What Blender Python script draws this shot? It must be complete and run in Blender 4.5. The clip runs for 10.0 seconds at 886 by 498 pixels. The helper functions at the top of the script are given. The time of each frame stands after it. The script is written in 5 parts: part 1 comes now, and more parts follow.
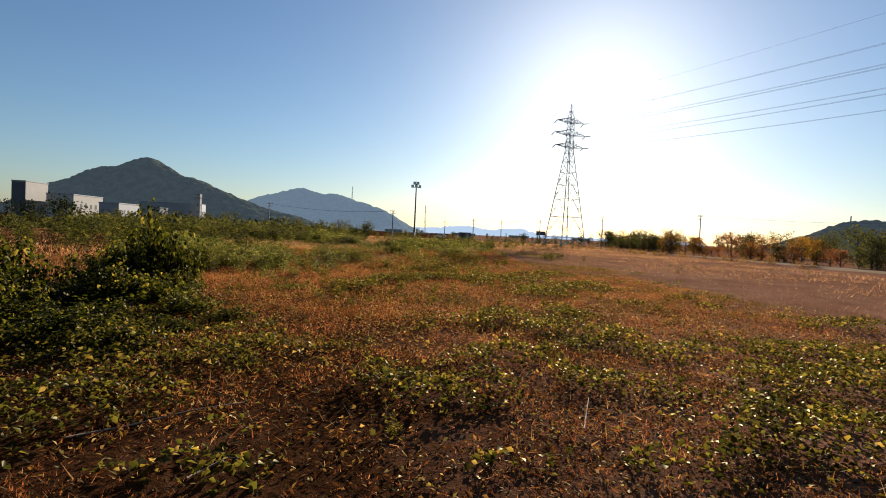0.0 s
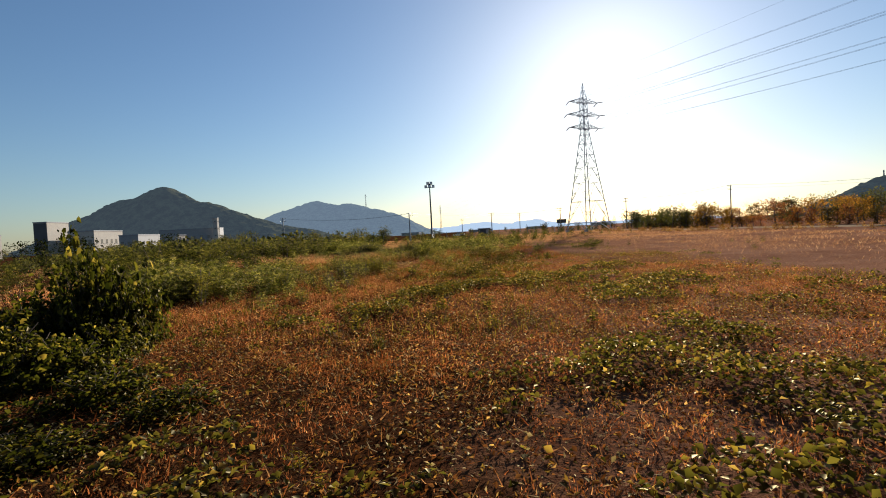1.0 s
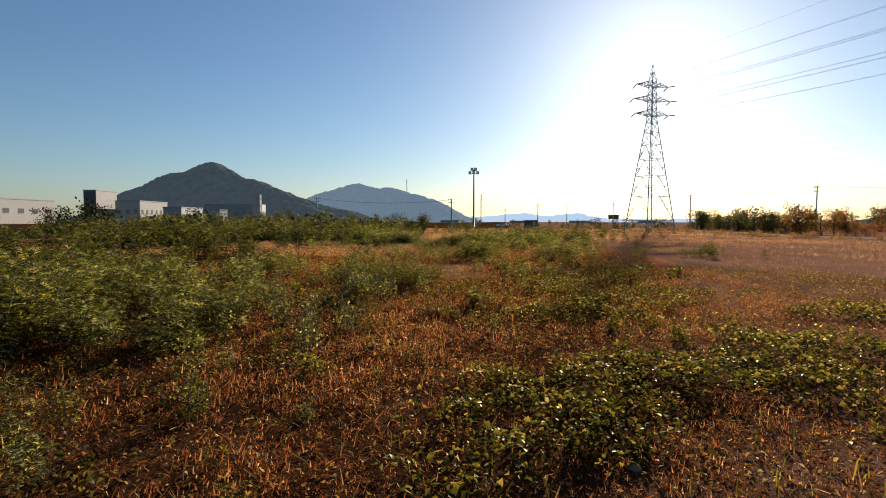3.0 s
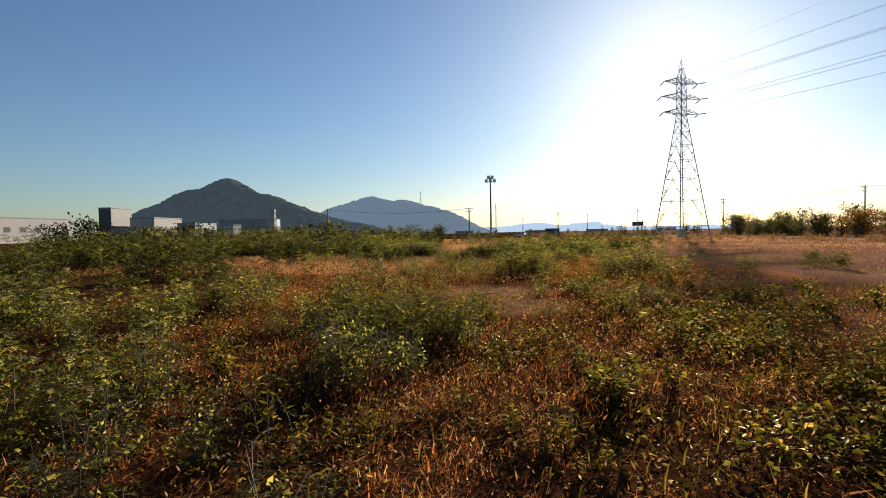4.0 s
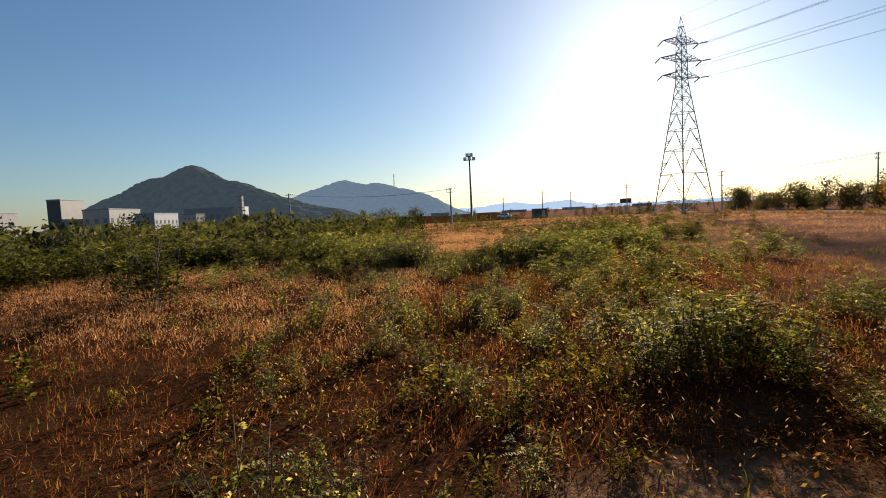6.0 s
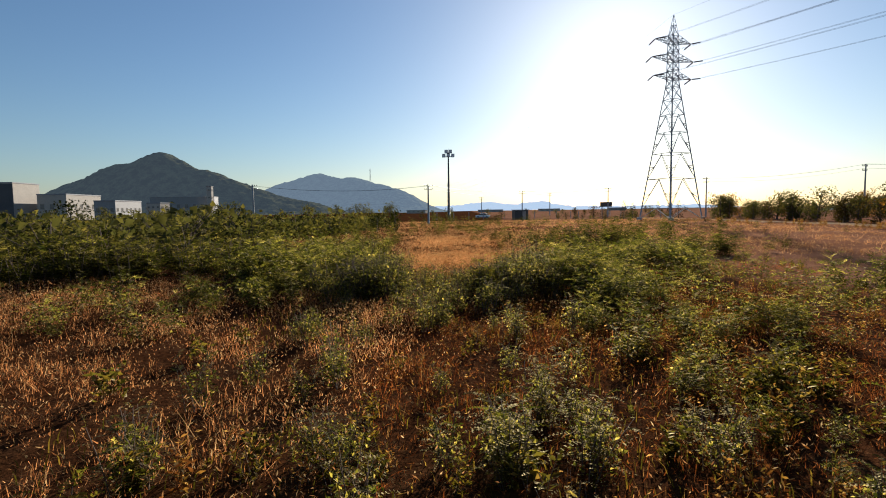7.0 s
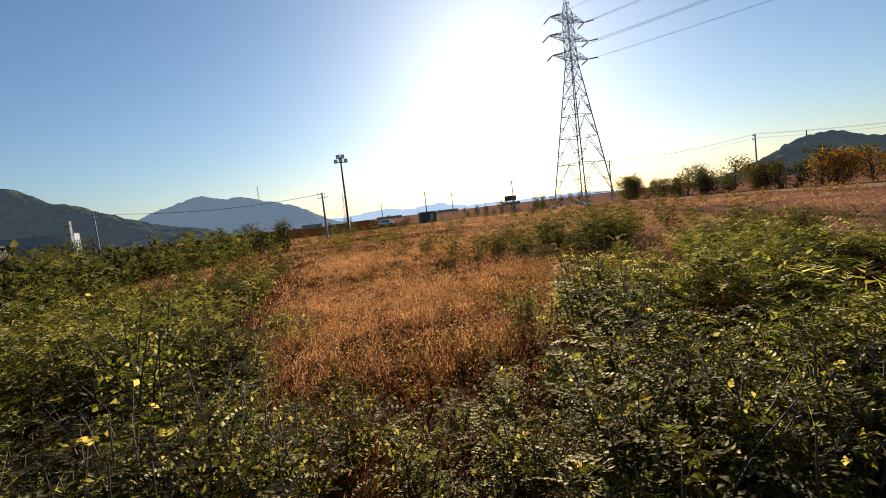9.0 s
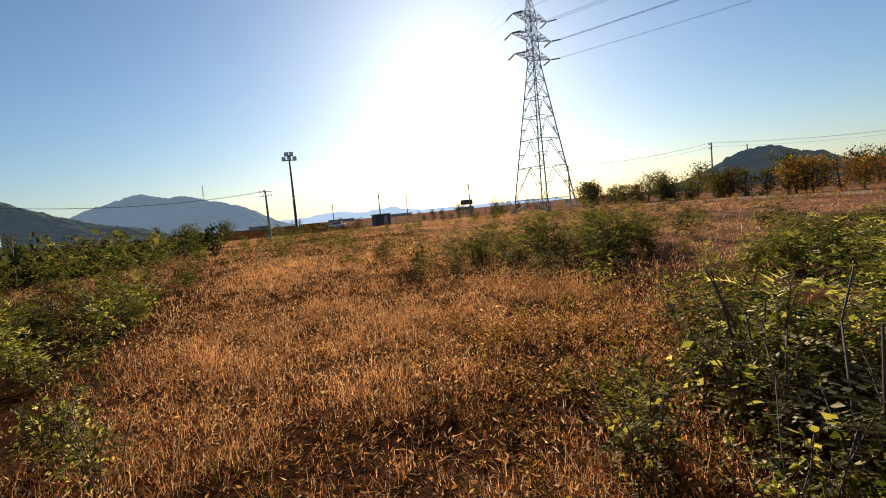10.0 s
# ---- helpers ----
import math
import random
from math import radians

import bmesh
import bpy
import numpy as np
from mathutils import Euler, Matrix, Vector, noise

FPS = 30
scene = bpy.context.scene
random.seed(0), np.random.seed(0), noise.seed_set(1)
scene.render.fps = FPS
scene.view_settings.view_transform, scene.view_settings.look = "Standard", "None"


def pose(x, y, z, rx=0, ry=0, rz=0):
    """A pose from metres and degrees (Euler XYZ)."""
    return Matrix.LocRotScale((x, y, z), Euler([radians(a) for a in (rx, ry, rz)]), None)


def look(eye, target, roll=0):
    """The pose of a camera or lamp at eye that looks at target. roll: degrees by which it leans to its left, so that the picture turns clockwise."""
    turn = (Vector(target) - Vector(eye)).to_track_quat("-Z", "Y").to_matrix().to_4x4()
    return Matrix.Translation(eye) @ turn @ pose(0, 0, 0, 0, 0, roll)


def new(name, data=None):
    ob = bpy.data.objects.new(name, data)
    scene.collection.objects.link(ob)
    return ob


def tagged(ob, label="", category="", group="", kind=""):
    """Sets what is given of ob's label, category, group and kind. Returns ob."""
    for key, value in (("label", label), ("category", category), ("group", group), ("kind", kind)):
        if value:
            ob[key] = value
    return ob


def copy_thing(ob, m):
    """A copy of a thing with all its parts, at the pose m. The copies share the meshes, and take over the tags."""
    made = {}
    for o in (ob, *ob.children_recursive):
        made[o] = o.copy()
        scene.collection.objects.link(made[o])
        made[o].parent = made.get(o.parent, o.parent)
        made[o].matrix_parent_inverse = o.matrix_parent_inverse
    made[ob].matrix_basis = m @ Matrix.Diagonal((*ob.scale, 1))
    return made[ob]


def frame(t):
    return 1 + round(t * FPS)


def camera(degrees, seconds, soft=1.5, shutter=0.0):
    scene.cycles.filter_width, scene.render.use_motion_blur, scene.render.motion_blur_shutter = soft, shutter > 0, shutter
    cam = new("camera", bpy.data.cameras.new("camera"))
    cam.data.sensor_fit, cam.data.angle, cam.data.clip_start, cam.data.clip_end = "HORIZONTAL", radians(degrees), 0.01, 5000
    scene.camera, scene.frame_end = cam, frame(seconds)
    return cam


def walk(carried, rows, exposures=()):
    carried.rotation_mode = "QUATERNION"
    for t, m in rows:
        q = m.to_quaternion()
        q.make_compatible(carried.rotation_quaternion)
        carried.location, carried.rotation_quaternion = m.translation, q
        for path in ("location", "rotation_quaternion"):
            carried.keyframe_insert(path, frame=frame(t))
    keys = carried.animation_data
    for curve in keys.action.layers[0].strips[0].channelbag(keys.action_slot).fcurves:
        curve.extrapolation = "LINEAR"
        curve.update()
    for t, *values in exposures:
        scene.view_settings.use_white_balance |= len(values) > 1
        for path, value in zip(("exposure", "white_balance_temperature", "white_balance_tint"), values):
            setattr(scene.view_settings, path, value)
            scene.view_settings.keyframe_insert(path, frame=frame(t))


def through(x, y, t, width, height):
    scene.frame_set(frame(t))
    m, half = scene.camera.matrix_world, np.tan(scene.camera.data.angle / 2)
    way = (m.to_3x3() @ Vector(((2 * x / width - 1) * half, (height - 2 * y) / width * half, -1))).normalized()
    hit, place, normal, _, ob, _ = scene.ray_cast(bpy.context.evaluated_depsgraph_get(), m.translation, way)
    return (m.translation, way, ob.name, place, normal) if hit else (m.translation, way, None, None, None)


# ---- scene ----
cam = camera(82.0, 10.0, soft=1.0)
PATH = [  # seconds, x, y, z, yaw, pitch, roll
    (0.0, -0.011, 0.022, 1.777, 0.640, -1.774, -2.743),
    (0.5, -0.383, 1.982, 1.676, 1.786, -1.696, 0.515),
    (1.0, -0.766, 4.065, 1.717, 2.494, -1.856, 3.114),
    (1.5, -1.188, 6.169, 1.949, 2.618, -2.152, 4.428),
    (2.0, -1.531, 8.507, 2.066, 3.913, -4.522, 4.672),
    (2.5, -1.797, 10.687, 2.016, 6.212, -4.051, 0.388),
    (4.0, -3.847, 19.823, 1.640, 8.435, -1.792, 1.044),
    (4.5, -4.432, 22.612, 1.644, 8.571, -1.969, 2.870),
    (5.0, -5.037, 25.436, 1.823, 7.604, -3.856, 3.815),
    (6.5, -6.755, 34.386, 2.159, 4.158, -3.986, 1.485),
    (7.0, -7.035, 37.240, 2.281, 2.886, -4.265, 0.833),
    (7.5, -7.425, 39.910, 2.337, 2.177, -3.971, 1.594),
    (8.0, -7.911, 42.758, 2.295, 0.022, -3.684, 3.058),
    (8.5, -8.027, 45.554, 2.194, -3.173, -3.970, 5.575),
    (9.0, -8.045, 48.321, 2.097, -8.586, -4.275, 6.602),
    (9.5, -7.932, 50.907, 1.939, -12.632, -4.472, 5.777),
    (10.0, -7.627, 53.352, 1.814, -13.842, -4.318, 5.456),
]
walk(cam, [(t, pose(x, y, z, 90 + pitch, roll, yaw)) for t, x, y, z, yaw, pitch, roll in PATH],
     [(0.0, 0.74, 5600, 9), (10.0, 0.74, 5600, 9)])

# ---- light ----
SUN_AZ, SUN_EL = 15.8, 17.2  # degrees clockwise from +y, and above the horizon
world = bpy.data.worlds.new("sky")
scene.world = world
world.use_nodes = True
wt = world.node_tree
wt.nodes.clear()
sky = wt.nodes.new("ShaderNodeTexSky")
sky.sky_type = "NISHITA"
sky.sun_disc = False
sky.sun_elevation = radians(SUN_EL)
sky.sun_rotation = radians(SUN_AZ)
sky.air_density, sky.dust_density, sky.ozone_density = 1.1, 0.48, 2.6
bg = wt.nodes.new("ShaderNodeBackground")
bg.inputs["Strength"].default_value = 0.053
wo = wt.nodes.new("ShaderNodeOutputWorld")
wt.links.new(sky.outputs[0], bg.inputs[0])
wt.links.new(bg.outputs[0], wo.inputs[0])
sun = new("sun", bpy.data.lights.new("sun", "SUN"))
sun.data.energy, sun.data.angle, sun.data.color = 5.0, radians(0.55), (1.0, 0.84, 0.64)
az, el = radians(SUN_AZ), radians(SUN_EL)
SUN_DIR = Vector((math.sin(az) * math.cos(el), math.cos(az) * math.cos(el), math.sin(el)))
sun.matrix_world = look(SUN_DIR * 400, (0, 0, 0))

# ---- materials ----
def ramp_node(nt, stops):
    r = nt.nodes.new("ShaderNodeValToRGB")
    while len(r.color_ramp.elements) < len(stops):
        r.color_ramp.elements.new(0.5)
    for e, (p, c) in zip(r.color_ramp.elements, stops):
        e.position, e.color = p, (*c, 1)
    return r


def base_mat(name):
    m = bpy.data.materials.new(name)
    m.use_nodes = True
    nt = m.node_tree
    return m, nt, nt.nodes["Principled BSDF"]


def noise_tex(nt, scale, detail=4, rough=0.6, vec=None):
    n = nt.nodes.new("ShaderNodeTexNoise")
    n.inputs["Scale"].default_value, n.inputs["Detail"].default_value, n.inputs["Roughness"].default_value = scale, detail, rough
    if vec:
        nt.links.new(vec, n.inputs["Vector"])
    return n


def mixed(nt, a, b, fac, mode="MIX"):
    x = nt.nodes.new("ShaderNodeMix")
    x.data_type, x.blend_type = "RGBA", mode
    for sock, v in ((x.inputs[6], a), (x.inputs[7], b), (x.inputs[0], fac)):
        if hasattr(v, "is_output"):
            nt.links.new(v, sock)
        elif isinstance(v, tuple):
            sock.default_value = (*v, 1)
        else:
            sock.default_value = v
    return x.outputs[2]


def world_pos(nt):
    return nt.nodes.new("ShaderNodeNewGeometry").outputs["Position"]


def foliage(name, stops, through=0.35, rough=0.45, glow=(2.6, 2.4, 0.7), gloss=0.01, body=0.5, lift=1.3):
    """Leaves and blades: colour by island and by object, some light passing through."""
    m, nt, p = base_mat(name)
    g = nt.nodes.new("ShaderNodeNewGeometry")
    oi = nt.nodes.new("ShaderNodeObjectInfo")
    r = ramp_node(nt, stops)
    nt.links.new(g.outputs["Random Per Island"], r.inputs[0])
    n = noise_tex(nt, 0.9, 3, 0.6, g.outputs["Position"])
    shade = ramp_node(nt, [(0.3, (0.5, 0.5, 0.44)), (0.7, (1.0, 0.97, 0.88))])
    nt.links.new(n.outputs[0], shade.inputs[0])
    c = mixed(nt, r.outputs[0], shade.outputs[0], 1.0, "MULTIPLY")
    ov = ramp_node(nt, [(0.0, (0.78, 0.8, 0.72)), (1.0, (1.2, 1.15, 1.0))])
    nt.links.new(oi.outputs["Random"], ov.inputs[0])
    c = mixed(nt, c, ov.outputs[0], 1.0, "MULTIPLY")
    nt.links.new(mixed(nt, c, (body, body, body), 1.0, "MULTIPLY"), p.inputs["Base Color"])
    p.inputs["Roughness"].default_value = rough + .15
    p.inputs["Specular IOR Level"].default_value = 0.0
    tr = nt.nodes.new("ShaderNodeBsdfTranslucent")
    tc = mixed(nt, c, tuple(lift * v for v in glow), 1.0, "MULTIPLY")
    nt.links.new(tc, tr.inputs["Color"])
    ms = nt.nodes.new("ShaderNodeMixShader")
    ms.inputs[0].default_value = through
    nt.links.new(p.outputs[0], ms.inputs[1])
    nt.links.new(tr.outputs[0], ms.inputs[2])
    wax = nt.nodes.new("ShaderNodeBsdfGlossy")
    wax.inputs["Color"].default_value = (1.0, 0.86, 0.50, 1)
    wax.inputs["Roughness"].default_value = rough
    ws = nt.nodes.new("ShaderNodeMixShader")
    lw = nt.nodes.new("ShaderNodeLayerWeight")
    lw.inputs["Blend"].default_value = 0.5
    gz = nt.nodes.new("ShaderNodeMapRange")
    gz.interpolation_type = "SMOOTHSTEP"
    gz.inputs["From Min"].default_value, gz.inputs["From Max"].default_value = 0.25, 1.0
    gz.inputs["To Min"].default_value, gz.inputs["To Max"].default_value = gloss * .3, gloss * 2.2
    nt.links.new(lw.outputs["Facing"], gz.inputs["Value"])
    nt.links.new(gz.outputs[0], ws.inputs[0])
    nt.links.new(ms.outputs[0], ws.inputs[1])
    nt.links.new(wax.outputs[0], ws.inputs[2])
    nt.links.new(ws.outputs[0], nt.nodes["Material Output"].inputs["Surface"])
    return m


def solid(name, a, b, scale=3.0, rough=0.7, metal=0.0, bump=0.0, gloss=0.5):
    m, nt, p = base_mat(name)
    pos = world_pos(nt)
    n = noise_tex(nt, scale, 5, 0.65, pos)
    n2 = noise_tex(nt, scale * 9, 3, 0.6, pos)
    c = mixed(nt, a, b, n.outputs[0])
    v = ramp_node(nt, [(0.25, (0.8, 0.8, 0.8)), (0.75, (1.15, 1.15, 1.15))])
    nt.links.new(n2.outputs[0], v.inputs[0])
    c = mixed(nt, c, v.outputs[0], 1.0, "MULTIPLY")
    nt.links.new(c, p.inputs["Base Color"])
    p.inputs["Roughness"].default_value, p.inputs["Metallic"].default_value = rough, metal
    p.inputs["Specular IOR Level"].default_value = gloss
    if bump:
        b_ = nt.nodes.new("ShaderNodeBump")
        b_.inputs["Strength"].default_value, b_.inputs["Distance"].default_value = bump, 0.05
        nt.links.new(n2.outputs[0], b_.inputs["Height"])
        nt.links.new(b_.outputs[0], p.inputs["Normal"])
    return m


def ground_material():
    m, nt, p = base_mat("field_soil")
    pos = world_pos(nt)
    big = noise_tex(nt, 0.11, 5, 0.62, pos)
    mid = noise_tex(nt, 0.9, 5, 0.65, pos)
    fine = noise_tex(nt, 14, 5, 0.7, pos)
    c1 = ramp_node(nt, [(0.30, (0.05, 0.025, 0.011)), (0.46, (0.09, 0.037, 0.016)), (0.58, (0.115, 0.046, 0.02)), (0.75, (0.16, 0.088, 0.044))])
    nt.links.new(big.outputs[0], c1.inputs[0])
    c2 = ramp_node(nt, [(0.3, (0.025, 0.012, 0.005)), (0.5, (0.065, 0.028, 0.012)), (0.7, (0.13, 0.07, 0.034))])
    nt.links.new(mid.outputs[0], c2.inputs[0])
    c = mixed(nt, c1.outputs[0], c2.outputs[0], 0.5)
    c3 = ramp_node(nt, [(0.3, (0.28, 0.26, 0.25)), (0.7, (1.15, 1.1, 1.02))])
    nt.links.new(fine.outputs[0], c3.inputs[0])
    c = mixed(nt, c, c3.outputs[0], 1.0, "MULTIPLY")
    sep = nt.nodes.new("ShaderNodeSeparateXYZ")
    nt.links.new(pos, sep.inputs[0])
    edge = nt.nodes.new("ShaderNodeMath")
    edge.operation = "MULTIPLY_ADD"
    edge.inputs[1].default_value = 14.0
    nt.links.new(big.outputs[0], edge.inputs[0])
    nt.links.new(sep.outputs[0], edge.inputs[2])
    open_side = nt.nodes.new("ShaderNodeMapRange")
    open_side.inputs["From Min"].default_value, open_side.inputs["From Max"].default_value = 5.5, 12.0
    nt.links.new(edge.outputs[0], open_side.inputs["Value"])
    dry = ramp_node(nt, [(0.3, (0.22, 0.108, 0.060)), (0.5, (0.33, 0.165, 0.098)), (0.7, (0.42, 0.24, 0.15))])
    blend = mixed(nt, big.outputs[0], mid.outputs[0], 0.5)
    nt.links.new(blend, dry.inputs[0])
    c = mixed(nt, c, mixed(nt, dry.outputs[0], c3.outputs[0], 0.7, "MULTIPLY"), open_side.outputs[0])
    for spot, size in (((-4.7, 33.7, 0), 2.7), ((-3.8, 31.1, 0), 2.0), ((-0.5, 33.5, 0), 1.6)):
        dn = nt.nodes.new("ShaderNodeVectorMath")
        dn.operation = "DISTANCE"
        dn.inputs[1].default_value = spot
        nt.links.new(pos, dn.inputs[0])
        wob = nt.nodes.new("ShaderNodeMath")
        wob.operation = "MULTIPLY_ADD"
        wob.inputs[1].default_value, wob.inputs[2].default_value = 2.2 * size / 2.6, -1.1 * size / 2.6
        nt.links.new(mid.outputs[0], wob.inputs[0])
        add = nt.nodes.new("ShaderNodeMath")
        nt.links.new(dn.outputs["Value"], add.inputs[0])
        nt.links.new(wob.outputs[0], add.inputs[1])
        mr = nt.nodes.new("ShaderNodeMapRange")
        mr.inputs["From Min"].default_value, mr.inputs["From Max"].default_value = size * .75, size * .4
        nt.links.new(add.outputs[0], mr.inputs["Value"])
        pale = mixed(nt, (0.40, 0.225, 0.115), c3.outputs[0], 1.0, "MULTIPLY")
        c = mixed(nt, c, pale, mr.outputs[0])
    nt.links.new(c, p.inputs["Base Color"])
    p.inputs["Roughness"].default_value = 0.95
    p.inputs["Specular IOR Level"].default_value = 0.0
    b_ = nt.nodes.new("ShaderNodeBump")
    b_.inputs["Strength"].default_value, b_.inputs["Distance"].default_value = 0.9, 0.06
    nt.links.new(fine.outputs[0], b_.inputs["Height"])
    nt.links.new(b_.outputs[0], p.inputs["Normal"])
    return m


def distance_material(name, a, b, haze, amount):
    """Wooded hills far off; emission in the haze colour stands in for hazy air."""
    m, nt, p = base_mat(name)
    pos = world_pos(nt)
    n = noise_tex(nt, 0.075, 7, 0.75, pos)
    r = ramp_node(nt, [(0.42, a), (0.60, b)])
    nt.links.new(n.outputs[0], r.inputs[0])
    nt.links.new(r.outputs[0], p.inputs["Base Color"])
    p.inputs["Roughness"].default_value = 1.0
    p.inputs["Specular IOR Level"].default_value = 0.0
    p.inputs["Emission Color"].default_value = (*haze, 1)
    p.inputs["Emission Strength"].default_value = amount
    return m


M_SOIL = ground_material()
M_RED = foliage("red_dry_grass", [(0.0, (0.115, 0.037, 0.014)), (0.45, (0.25, 0.088, 0.034)), (0.82, (0.34, 0.158, 0.070)), (1.0, (0.46, 0.32, 0.18))], 0.58, 0.6, (2.2, 1.8, 1.3), 0.02, body=0.4, lift=1.15)
M_RUST = foliage("brown_dry_grass", [(0.0, (0.10, 0.030, 0.010)), (0.45, (0.205, 0.068, 0.023)), (0.8, (0.285, 0.118, 0.044)), (0.9, (0.13, 0.105, 0.030)), (1.0, (0.41, 0.26, 0.135))], 0.58, 0.6, (2.2, 1.8, 1.2), 0.01, body=0.36, lift=1.05)
M_ORANGE = foliage("orange_dry_grass", [(0.0, (0.22, 0.092, 0.040)), (0.5, (0.39, 0.185, 0.090)), (0.85, (0.46, 0.27, 0.15)), (1.0, (0.55, 0.42, 0.28))], 0.58, 0.6, (1.95, 1.7, 1.3), 0.02, body=0.45, lift=1.3)
M_SEED = foliage("pale_seed_head", [(0.0, (0.30, 0.14, 0.07)), (0.6, (0.42, 0.24, 0.13)), (1.0, (0.52, 0.40, 0.27))], 0.5, 0.5, (1.7, 1.6, 1.3), body=0.5, lift=0.9)
M_OLIVE = foliage("olive_weed", [(0.0, (0.04, 0.042, 0.010)), (0.5, (0.08, 0.074, 0.018)), (0.85, (0.14, 0.115, 0.032)), (1.0, (0.25, 0.18, 0.08))], 0.45, 0.5, (2.5, 2.1, 0.7), 0.015, body=0.3, lift=1.3)
M_TREE_BROWN = foliage("browning_tree_leaf", [(0.0, (0.030, 0.026, 0.010)), (0.6, (0.062, 0.048, 0.017)), (1.0, (0.12, 0.085, 0.03))], 0.25, 0.55, (1.9, 1.6, 0.7), 0.02, body=0.9, lift=1.6)
M_CREEP = foliage("creeper_leaf", [(0.0, (0.026, 0.028, 0.007)), (0.4, (0.052, 0.051, 0.013)), (0.75, (0.095, 0.084, 0.024)), (0.9, (0.17, 0.125, 0.026)), (1.0, (0.30, 0.21, 0.11))], 0.45, 0.42, (2.5, 2.25, 1.0), 0.026, body=0.28, lift=1.5)
M_SHRUB = foliage("shrub_leaf", [(0.0, (0.014, 0.019, 0.005)), (0.4, (0.036, 0.042, 0.010)), (0.65, (0.095, 0.096, 0.028)), (0.88, (0.17, 0.155, 0.06)), (1.0, (0.30, 0.25, 0.15))], 0.5, 0.6, (2.3, 2.1, 0.85), 0.040, body=0.2, lift=2.3)
M_FIELD = foliage("pale_field_grass", [(0.0, (0.20, 0.092, 0.048)), (0.5, (0.33, 0.175, 0.098)), (0.85, (0.42, 0.27, 0.165)), (1.0, (0.50, 0.38, 0.26))], 0.58, 0.6, (2.0, 1.75, 1.35), 0.0, body=0.6, lift=1.25)
M_VINE = foliage("vine_leaf", [(0.0, (0.010, 0.014, 0.003)), (0.6, (0.024, 0.027, 0.006)), (0.88, (0.055, 0.054, 0.014)), (1.0, (0.15, 0.12, 0.05))], 0.4, 0.42, (2.8, 2.5, 0.8), 0.02, body=0.3, lift=2.1)
M_BUSH = foliage("dark_bush_leaf", [(0.0, (0.016, 0.022, 0.006)), (0.5, (0.040, 0.044, 0.012)), (0.85, (0.085, 0.082, 0.026)), (1.0, (0.16, 0.14, 0.06))], 0.46, 0.55, (2.25, 2.05, 1.0), 0.012, body=0.22, lift=1.6)
M_WILT = foliage("wilting_leaf", [(0.0, (0.055, 0.024, 0.010)), (0.4, (0.13, 0.058, 0.021)), (0.65, (0.115, 0.095, 0.026)), (0.85, (0.24, 0.14, 0.05)), (1.0, (0.44, 0.32, 0.17))], 0.5, 0.5, (2.2, 1.8, 0.95), 0.02, body=0.4, lift=1.2)
M_YELLOW = foliage("yellowing_leaf", [(0.0, (0.075, 0.083, 0.02)), (0.5, (0.13, 0.125, 0.03)), (1.0, (0.25, 0.205, 0.065))], 0.5, 0.6, (2.1, 1.95, 0.7), 0.014, body=0.35, lift=1.5)
M_LITTER = foliage("leaf_litter", [(0.0, (0.05, 0.022, 0.009)), (0.4, (0.14, 0.058, 0.022)), (0.7, (0.26, 0.14, 0.055)), (0.85, (0.14, 0.12, 0.04)), (1.0, (0.52, 0.42, 0.28))], 0.42, 0.42, (1.8, 1.6, 1.1), 0.02, body=0.5, lift=1.15)
M_TREE = foliage("tree_leaf", [(0.0, (0.045, 0.052, 0.026)), (0.6, (0.078, 0.080, 0.040)), (1.0, (0.11, 0.10, 0.038))], 0.3, 0.55, (2.0, 1.8, 0.8), body=1.0, lift=1.6)
M_TREE_RED = foliage("autumn_red_leaf", [(0.0, (0.12, 0.040, 0.022)), (0.6, (0.20, 0.075, 0.034)), (1.0, (0.27, 0.15, 0.055))], 0.4, 0.5, (1.9, 1.6, 1.2), body=0.9, lift=1.6)
M_TREE_GOLD = foliage("autumn_gold_leaf", [(0.0, (0.13, 0.065, 0.014)), (0.6, (0.24, 0.125, 0.022)), (1.0, (0.34, 0.20, 0.04))], 0.36, 0.5, (1.7, 1.5, 0.9), 0.0, body=1.0, lift=1.9)
M_PINE = foliage("pine_needle", [(0.0, (0.012, 0.020, 0.009)), (1.0, (0.034, 0.044, 0.016))], 0.15, 0.55)
M_STEM = solid("stem_bark", (0.06, 0.035, 0.02), (0.13, 0.08, 0.045), 6, 0.9)
M_TWIG = solid("dead_twig", (0.13, 0.09, 0.06), (0.26, 0.19, 0.13), 6, 0.9)
M_BARK = solid("tree_bark", (0.05, 0.04, 0.03), (0.13, 0.10, 0.075), 4, 0.9, 0, 0.5)
M_STEEL = solid("galvanised_steel", (0.28, 0.285, 0.29), (0.42, 0.42, 0.42), 1.5, 0.6, 0.2)
M_WIRE = solid("conductor_wire", (0.14, 0.14, 0.15), (0.2, 0.2, 0.2), 0.5, 0.5, 0.8)
M_INSUL = solid("brown_insulator", (0.10, 0.07, 0.06), (0.17, 0.12, 0.10), 3, 0.3)
M_CONC = solid("pole_concrete", (0.26, 0.25, 0.24), (0.38, 0.37, 0.35), 2, 0.85)
M_DARK = solid("dark_painted_steel", (0.035, 0.037, 0.04), (0.08, 0.08, 0.085), 2, 0.5, 0.3)
M_LENS = solid("lamp_lens", (0.55, 0.57, 0.58), (0.7, 0.7, 0.7), 3, 0.15)
M_WHITE = solid("white_render", (0.38, 0.335, 0.275), (0.50, 0.445, 0.37), 0.25, 0.85)
M_CLAD = solid("grey_cladding", (0.24, 0.23, 0.215), (0.34, 0.32, 0.30), 0.3, 0.6)
